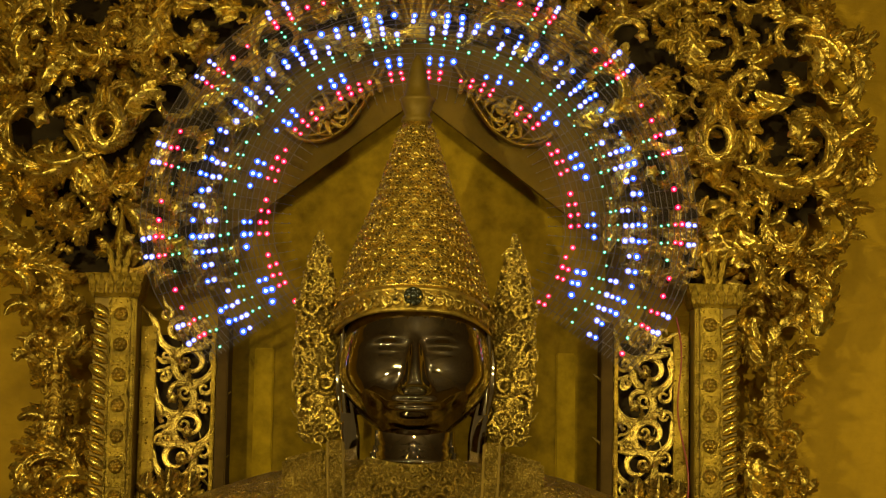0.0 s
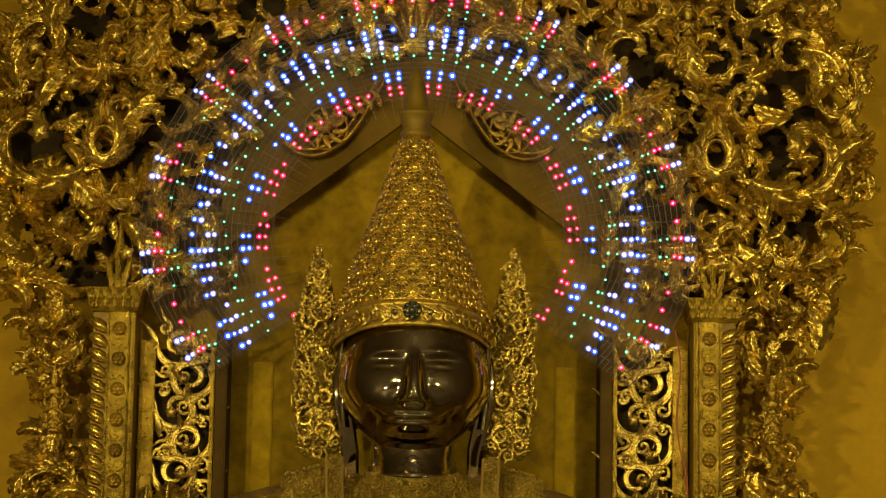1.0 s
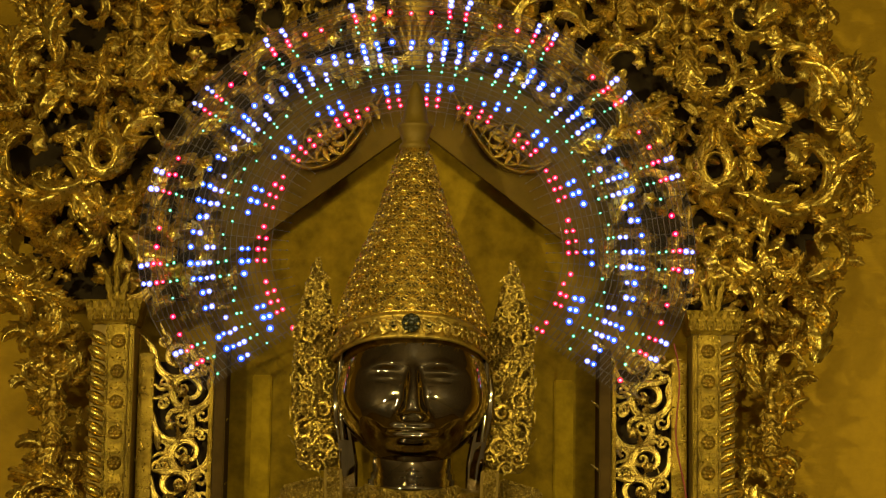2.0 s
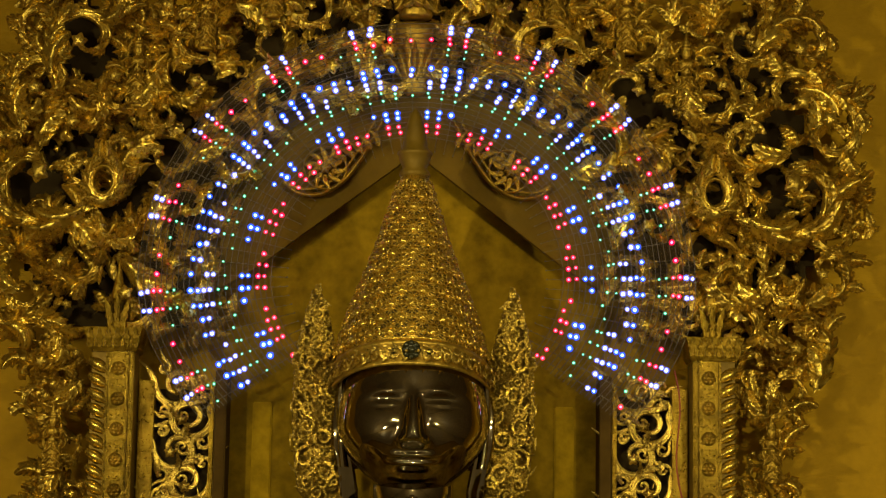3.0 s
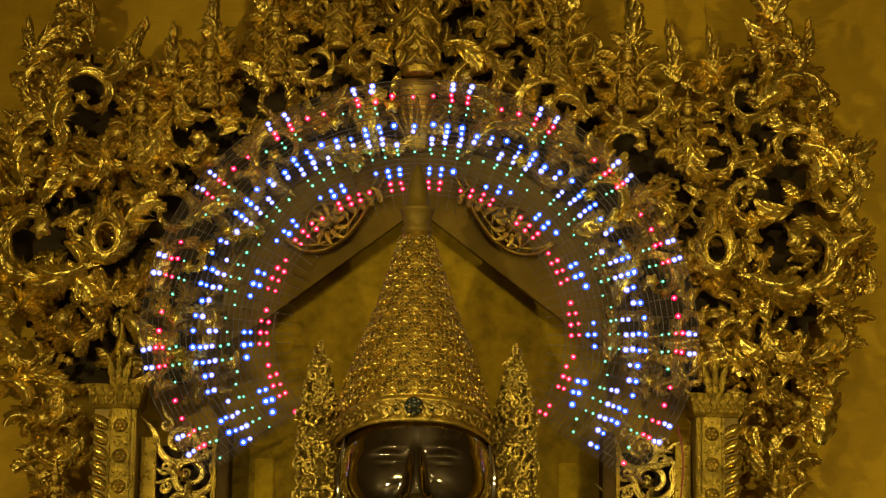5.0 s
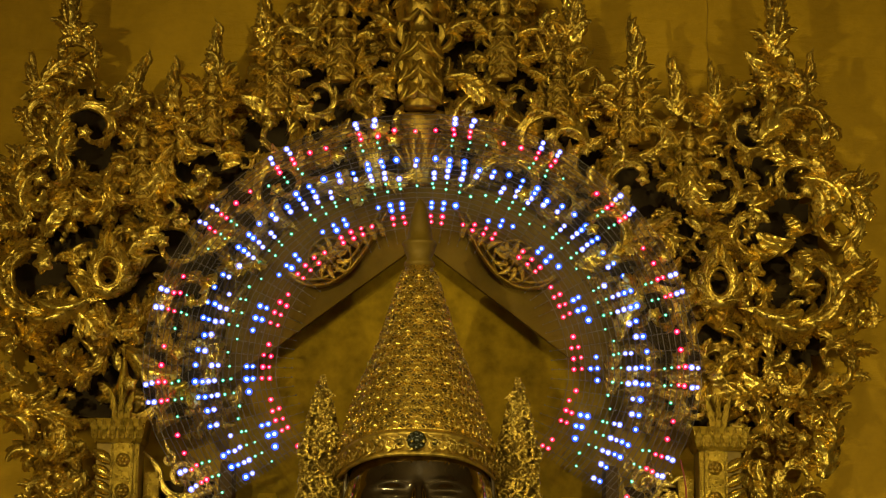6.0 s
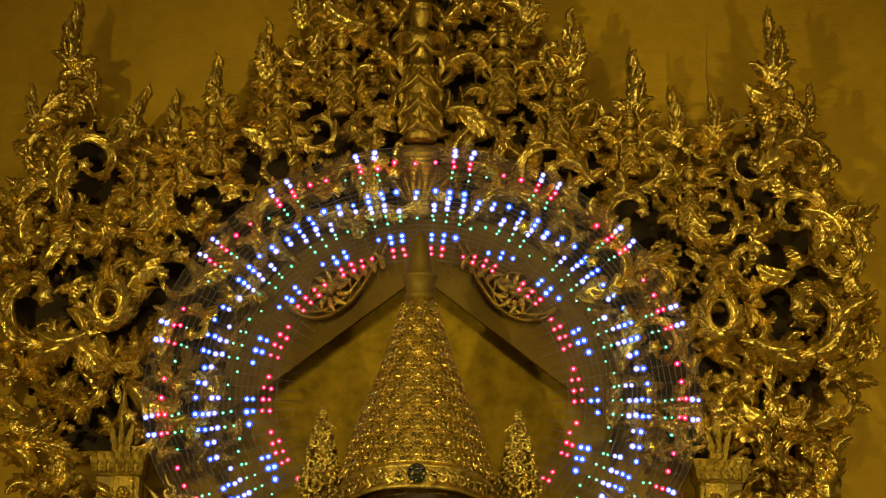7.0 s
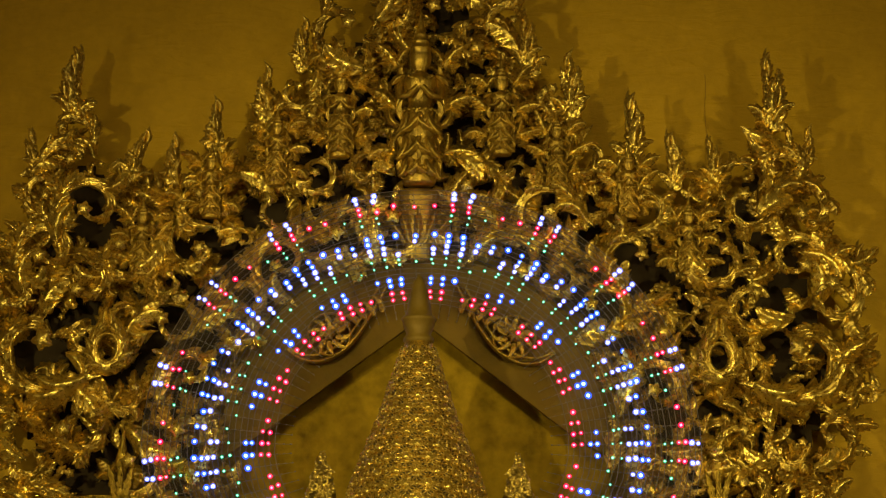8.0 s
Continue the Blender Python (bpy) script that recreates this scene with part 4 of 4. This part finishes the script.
# ---- ear ornaments ----
EARLET = [scroll_mesh("filigree_scroll", 0.036, t, 60 + i, 3, EARGOLD, 0.20, 0.9) for i, t in enumerate((1.2, 0.95, 1.4))]
EARLEAF = [leaf_mesh("filigree_leaf", 0.07, 0.018, b, 0.03, 4, EARGOLD, False) for b in (0.8, 1.8)]
ear = tagged(empty("ear_ornament", 0.40, -0.45, 1.85), "tall flame-shaped gilt filigree ear ornament", "ear ornament", "ear ornaments of the statue")
EDGE = ((0.00, 0.36, 0.44), (0.03, 0.29, 0.465), (0.15, 0.282, 0.478), (0.27, 0.283, 0.488), (0.33, 0.305, 0.488), (0.36, 0.305, 0.490), (0.42, 0.290, 0.488), (0.52, 0.295, 0.482), (0.62, 0.325, 0.470), (0.72, 0.345, 0.445), (0.80, 0.37, 0.42), (0.86, 0.393, 0.397))
soup = Soup()
rows = []
for z, a, b in EDGE:
    rows.append([(a - 0.40, -0.012, z), ((a + b) / 2 - 0.40, -0.03, z), (b - 0.40, -0.012, z), (b - 0.40, 0.012, z), (a - 0.40, 0.012, z)])
soup.grid(np.array(rows), closed_v=True)
part("plate", soup.mesh("plate", ROBE), ROBE, ear, "tooled gilt ground")
ernd = random.Random(3)
for i in range(84):
    z = ernd.uniform(0.03, 0.80)
    a, b = [float(np.interp(z, [e[0] for e in EDGE], [e[k] for e in EDGE])) for k in (1, 2)]
    x = ernd.uniform(a + 0.012, b - 0.012) - 0.40
    if i % 3:
        part("filigree_scroll", ernd.choice(EARLET), EARGOLD, ear, "", put(x, -0.03, z, ernd.uniform(0, 360), ernd.uniform(0.5, 0.85), ernd.random() < 0.5, ernd.uniform(-15, 15)) @ Matrix.Diagonal((1, 0.55, 1, 1)))
    else:
        part("filigree_leaf", ernd.choice(EARLEAF), EARGOLD, ear, "", put(x, -0.03, z, (x * 300) + ernd.uniform(-40, 40), ernd.uniform(0.7, 1.1), ernd.random() < 0.5))
for i in range(26):
    z = 0.02 + 0.80 * i / 25
    a, b = [float(np.interp(z, [e[0] for e in EDGE], [e[k] for e in EDGE])) for k in (1, 2)]
    part("filigree_leaf", EARLEAF[i % 2], EARGOLD, ear, "", put(b - 0.415, -0.025, z, 25, 0.75, True))
    if i % 2:
        part("filigree_leaf", EARLEAF[i % 2], EARGOLD, ear, "", put(a - 0.385, -0.025, z, -25, 0.7, False))
for i, (x, z, g) in enumerate(((-0.05, 0.10, 1.25), (0.03, 0.16, 1.2), (-0.04, 0.24, 1.2), (0.025, 0.06, 0.9), (0.03, 0.29, 1.0), (-0.02, 0.02, 0.8), (0.0, 0.42, 1.1), (0.02, 0.55, 1.1))):
    part("filigree_scroll", EARLET[i % 3], EARGOLD, ear, "", put(x, -0.045, z, 70 * i, g, bool(i % 2)))
twin = copy_thing(ear, Matrix.Translation((-0.40, -0.45, 1.85)))
for o in twin.children:
    o.matrix_basis = Matrix.Diagonal((-1, 1, 1, 1)) @ o.matrix_basis

# ---- crown ----
crown = tagged(empty("crown", -0.012, -0.52, 2.36), "tall conical gold crown of pierced lattice work", "crown")
PROFILE = ((0.0, 0.306), (0.09, 0.305), (0.13, 0.288), (0.22, 0.262), (0.30, 0.232), (0.40, 0.190), (0.54, 0.135), (0.66, 0.098), (0.80, 0.058))


def drape(side, h):
    """How far the crown's edge sinks over the temples: side is -1 to 1 across the crown."""
    return -0.075 * abs(side) ** 3.0 * min(1.0, max(0.0, 1 - (h - 0.1) / 0.4))


def cone_at(h):
    return float(np.interp(h, [a for a, b in PROFILE], [b for a, b in PROFILE]))


soup = Soup()
lathe(soup, [(h, r - 0.003) for h, r in PROFILE] + [(0.81, 0.02)], seg=64)
part("cone", soup.mesh("cone", CROWN), CROWN, crown)
soup = Soup()
lathe(soup, ((0.0, 0.298), (-0.004, 0.314), (0.006, 0.320), (0.016, 0.309), (0.07, 0.307), (0.08, 0.318), (0.092, 0.316), (0.1, 0.300), (0.1, 0.28), (0.0, 0.28), (0.0, 0.298)), seg=64)
soup.v = [(x, y, z + drape(x / 0.32, z)) for x, y, z in soup.v]
part("rim", soup.mesh("rim", BROCADE), BROCADE, crown, "gold rim band with raised edges")
soup = Soup()
lathe(soup, ((0.79, 0.05), (0.80, 0.064), (0.815, 0.062), (0.83, 0.050), (0.86, 0.062), (0.885, 0.068), (0.892, 0.074), (0.90, 0.068), (0.91, 0.054), (0.95, 0.047), (1.0, 0.038), (1.05, 0.026), (1.075, 0.010), (1.08, 0.002)), seg=24)
part("spire", soup.mesh("spire", FLAT_GOLD), FLAT_GOLD, crown, "smooth bulbous spire")


def lattice_mesh():
    """One link: four straps of three ribs round almond slots, whose shade is dark inlays, a rim round the boss and two
    studs.
    """
    soup = Soup()
    a = np.linspace(0, 2 * np.pi, 13)[:-1]
    soup.grid(np.array([np.stack([r * np.cos(a), np.full(12, d), r * np.sin(a) * 0.9], 1) for r, d in ((0.027, 0.002), (0.0265, -0.005), (0.0235, -0.006), (0.022, 0.0))]), closed_v=True)
    for sx in (-1, 1):
        for sz in (-1, 1):
            for off in (-0.010, 0.0, 0.010):
                s = np.linspace(0, 1, 6)
                swell = np.sin(np.pi * s) * off
                arc = np.stack([sx * (0.018 + 0.028 * s) + swell * sx, 0 * s - 0.001, sz * (0.013 + 0.0225 * s) - swell * sz], 1)
                ribbon(soup, arc, np.full(6, 0.0026), np.full(6, 0.005), 0, 0, 0, 4, 1)
    for sx in (-1, 1):
        add_knob(soup, (sx * 0.045, 0.0, 0.0), 0.009, 0, 0.5)
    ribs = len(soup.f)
    # dark almonds laid on top, painting the shade of pierced holes
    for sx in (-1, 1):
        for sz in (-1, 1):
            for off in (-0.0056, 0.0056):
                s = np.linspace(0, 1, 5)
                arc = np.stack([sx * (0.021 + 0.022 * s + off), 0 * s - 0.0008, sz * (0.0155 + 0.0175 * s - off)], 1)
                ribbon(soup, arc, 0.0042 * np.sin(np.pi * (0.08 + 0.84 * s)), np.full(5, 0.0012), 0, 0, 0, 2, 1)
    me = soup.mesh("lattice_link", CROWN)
    me.materials.append(SLOT_SHADE)
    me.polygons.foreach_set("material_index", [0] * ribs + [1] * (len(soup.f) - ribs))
    return me


def boss_mesh():
    soup = Soup()
    base = len(soup.v)
    ring = [(-0.017, -0.014), (0.0, -0.017), (0.017, -0.014), (0.010, 0.004), (0.0, 0.019), (-0.010, 0.004)]
    for k, d in ((1.2, 0.0), (1.1, -0.006), (0.6, -0.012)):
        soup.v += [(x * k, d, z * k) for x, z in ring]
    soup.v.append((0, -0.014, 0))
    for lvl in range(2):
        for i in range(6):
            soup.f.append((base + lvl * 6 + i, base + lvl * 6 + (i + 1) % 6, base + lvl * 6 + 6 + (i + 1) % 6, base + lvl * 6 + 6 + i))
    soup.f += [(base + 12 + i, base + 12 + (i + 1) % 6, base + 18) for i in range(6)]
    return soup.mesh("boss", CROWN)


LINK, BOSS, PEARL = lattice_mesh(), boss_mesh(), rosette_mesh(0.012)
h, row = 0.135, 0
while h < 0.79:
    r = cone_at(h)
    step = max(0.042, 0.060 - 0.02 * h)
    n = max(8, round(2 * math.pi * r / 0.084))
    slope = math.degrees(math.atan2(cone_at(h) - cone_at(h + 0.05), 0.05))
    g = min(1.1, 2 * math.pi * r / n / 0.090)
    for i in range(n):
        a = (i + 0.5 * (row % 2)) * 360 / n
        sink = drape(math.sin(math.radians(a)), h)
        spot = pose(0, 0, 0, 0, 0, a) @ pose(0, -cone_at(max(h + sink, 0.0)), h + sink, -slope)
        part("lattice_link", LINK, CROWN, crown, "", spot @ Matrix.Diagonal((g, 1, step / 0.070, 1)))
        part("boss", BOSS, CROWN, crown, "", spot @ Matrix.Diagonal((g, g, min(g, step / 0.066), 1)))
    h += step
    row += 1
for h in (0.105,):
    soup = Soup()
    r = cone_at(h)
    lathe(soup, ((h - 0.005, r - 0.006), (h - 0.004, r + 0.004), (h, r + 0.005), (h + 0.004, r + 0.004), (h + 0.005, r - 0.006)), seg=64)
    soup.v = [(x, y, z + drape(x / 0.31, z)) for x, y, z in soup.v]
    part("band", soup.mesh("band", CROWN), CROWN, crown)
RIMSCROLL = scroll_mesh("rim_scroll", 0.022, 1.1, 80, 2, FILIGREE, 0.24, 1.2)
for i in range(48):
    part("rim_scroll", RIMSCROLL, FILIGREE, crown, "", pose(0, 0, 0, 0, 0, i * 7.5 + 3.75) @ put(0, -0.312, 0.043 + drape(math.sin(math.radians(i * 7.5 + 3.75)), 0.04), 70 * (i % 2), 1.3, bool(i % 2)))
gem = Soup()
add_knob(gem, (0, 0, 0), 0.038, 0, 0.35)
for i in range(8):
    add_knob(gem, (0.027 * math.cos(i * math.pi / 4), -0.010, 0.027 * math.sin(i * math.pi / 4)), 0.011, 0, 0.7)
add_knob(gem, (0, -0.012, 0), 0.015, 0, 0.7)
part("gem", gem.mesh("gem", GEM), GEM, crown, "large dark green rosette gem", pose(0, -0.322, 0.055))
for a in (-13, 13):
    small = PEARL.copy()
    small.materials[0] = GEM
    part("gem", small, GEM, crown, "small dark gem", pose(0, 0, 0, 0, 0, a) @ pose(0, -0.318, 0.05))

# ---- light halo of diode strips on a clear sheet ----
halo = tagged(empty("light_halo", 0, -0.14, 1.9), "halo of lit blue, white and red diode strips behind the crown", "light halo")
HX, HZ = 0.006, HALO[1] - 1.9
SPAN = 124


def ring_point(r, deg):
    """A place on the halo: r from 0 at the inner edge to 1 at the outer edge."""
    a = math.radians(deg)
    rad = 0.637 + r * (0.476 + 0.06 * math.sin(a) ** 2)
    rad *= 1 - 0.075 * max(0.0, (abs(deg) - 95) / 29)
    return HX + rad * math.sin(a), HZ + rad * math.cos(a)


soup = Soup()
soup.grid(np.array([[(ring_point(r, d)[0], 0.02, ring_point(r, d)[1]) for r in (-0.05, 0.5, 1.02)] for d in np.linspace(-SPAN, SPAN, 80)]))
part("clear_sheet", soup.mesh("clear_sheet", SHEET), SHEET, halo, "thin milky clear plastic sheet")


def cable_mesh(name, points, r, mat):
    cu = bpy.data.curves.new(name, "CURVE")
    cu.dimensions, cu.bevel_depth, cu.bevel_resolution = "3D", r, 1
    sp = cu.splines.new("POLY")
    sp.points.add(len(points) - 1)
    for p, q in zip(sp.points, points):
        p.co = (*q, 1)
    ob = bpy.data.objects.new(name, cu)
    me = bpy.data.meshes.new_from_object(ob)
    me.materials.clear()
    me.materials.append(mat)
    return me


wires = random.Random(11)
for i in range(24):
    r = -0.03 + 1.05 * i / 23
    wob = [wires.uniform(-0.006, 0.006) for _ in range(40)]
    pts = [(ring_point(r + w, d)[0], 0.008 + w, ring_point(r + w, d)[1]) for w, d in zip(wob, np.linspace(-SPAN, SPAN, 40))]
    part("cable", cable_mesh("cable", pts, 0.0017, WIRE), WIRE, halo)


def ball(soup, r, n=8):
    lathe(soup, [(r * math.sin(t), r * math.cos(t) + 1e-4) for t in np.linspace(-1.57, 1.57, 6)], seg=n)


def diode_mesh(kind, r):
    soup = Soup()
    ball(soup, r * (0.58 if kind == "white" else 0.50))
    inner = len(soup.f)
    # outer shell added as the soft glow round the core
    ball(soup, r)
    me = soup.mesh("diode", LED_MATERIALS[kind][0])
    me.materials.append(LED_MATERIALS[kind][1])
    me.polygons.foreach_set("material_index", [0] * inner + [1] * (len(soup.f) - inner))
    return me


DIODES = {k: diode_mesh(k, r) for k, r in (("white", 0.0126), ("blue", 0.0140), ("red", 0.0110), ("green", 0.0070))}
# lit places along a strip; every fifth pair of strips is lit over its whole length
FULL = ((0.99, "white"), (0.945, "white"), (0.89, "red"), (0.84, "red"), (0.785, "green"), (0.73, "green"),
        (0.60, "blue"), (0.548, "blue"), (0.495, "white"), (0.445, "white"), (0.385, "green"), (0.32, "green"),
        (0.195, "blue"), (0.145, "blue"), (0.07, "red"), (0.015, "red"))
LAST = tuple(p for p in FULL if p[0] not in (0.145, 0.07, 0.015))
SIDE = ((0.80, "green"), (0.555, "blue"), (0.50, "white"), (0.30, "green"), (0.04, "red"))
MID = ((0.855, "red"), (0.585, "blue"), (0.53, "white"), (0.35, "green"), (0.065, "red"), (0.01, "red"))
OTHER = ((0.87, "red"), (0.60, "blue"), (0.47, "white"), (0.425, "white"), (0.37, "green"), (0.33, "green"), (0.195, "blue"), (0.145, "blue"), (0.07, "red"), (0.015, "red"))
spare = random.Random(5)
for k in range(-29, 31):
    deg = -2.5 + (math.copysign(5.08 + 4.09 * (abs(k) - 1), k) if k else 0.0)
    phase = abs(k) % 5
    lit = FULL if phase == 2 else LAST if phase == 3 else SIDE if phase == 4 else MID if phase == 0 else OTHER
    lit = [p for p in lit if lit in (FULL, LAST) or spare.random() > 0.06]
    x0, z0 = ring_point(-0.17, deg)
    x1, z1 = ring_point(1.0, deg)
    strip = Soup()
    p = np.stack([np.linspace(x0, x1, 6), np.full(6, 0.012), np.linspace(z0, z1, 6)], 1)
    ribbon(strip, p, np.full(6, 0.0009), np.full(6, 0.0012), 0, 0, 0, 2, 1)
    for f in np.linspace(-0.16, 0.95, 21):
        x, z = ring_point(f, deg)
        add_knob(strip, (x, 0.006, z), 0.0035)
    bulbs = strip.mesh("strip", UNLIT)
    ob = part("strip", bulbs, WIRE, halo)
    for r, kind in lit:
        x, z = ring_point(r + spare.uniform(-0.005, 0.005), deg + spare.uniform(-0.25, 0.25))
        part("diode", DIODES[kind], LED_MATERIALS[kind][0], ob, "", pose(x, 0.0, z) @ Matrix.Diagonal((*[spare.uniform(0.8, 1.15)] * 3, 1)))

# ---- loose red cable beside the pillar ----
pts = [(1.10 + 0.015 * math.sin(i * 0.7) + 0.006 * i * 0.5, -0.12 - 0.004 * i, 2.42 - 0.06 * i) for i in range(26)]
tagged(part("power_cable", cable_mesh("power_cable", pts, 0.004, RED_WIRE), RED_WIRE, None), "thin red power cable hanging beside the gilt pillar", "cable")

# ---- thin wire running up the wall above the screen ----
pts = [(1.30 + 0.003 * math.sin(i * 1.3), 0.357, 4.0 + 0.05 * i) for i in range(13)]
tagged(part("wall_wire", cable_mesh("wall_wire", pts, 0.0009, FLAT_GOLD), FLAT_GOLD, None), "thin dark wire running up the plaster wall", "wire")
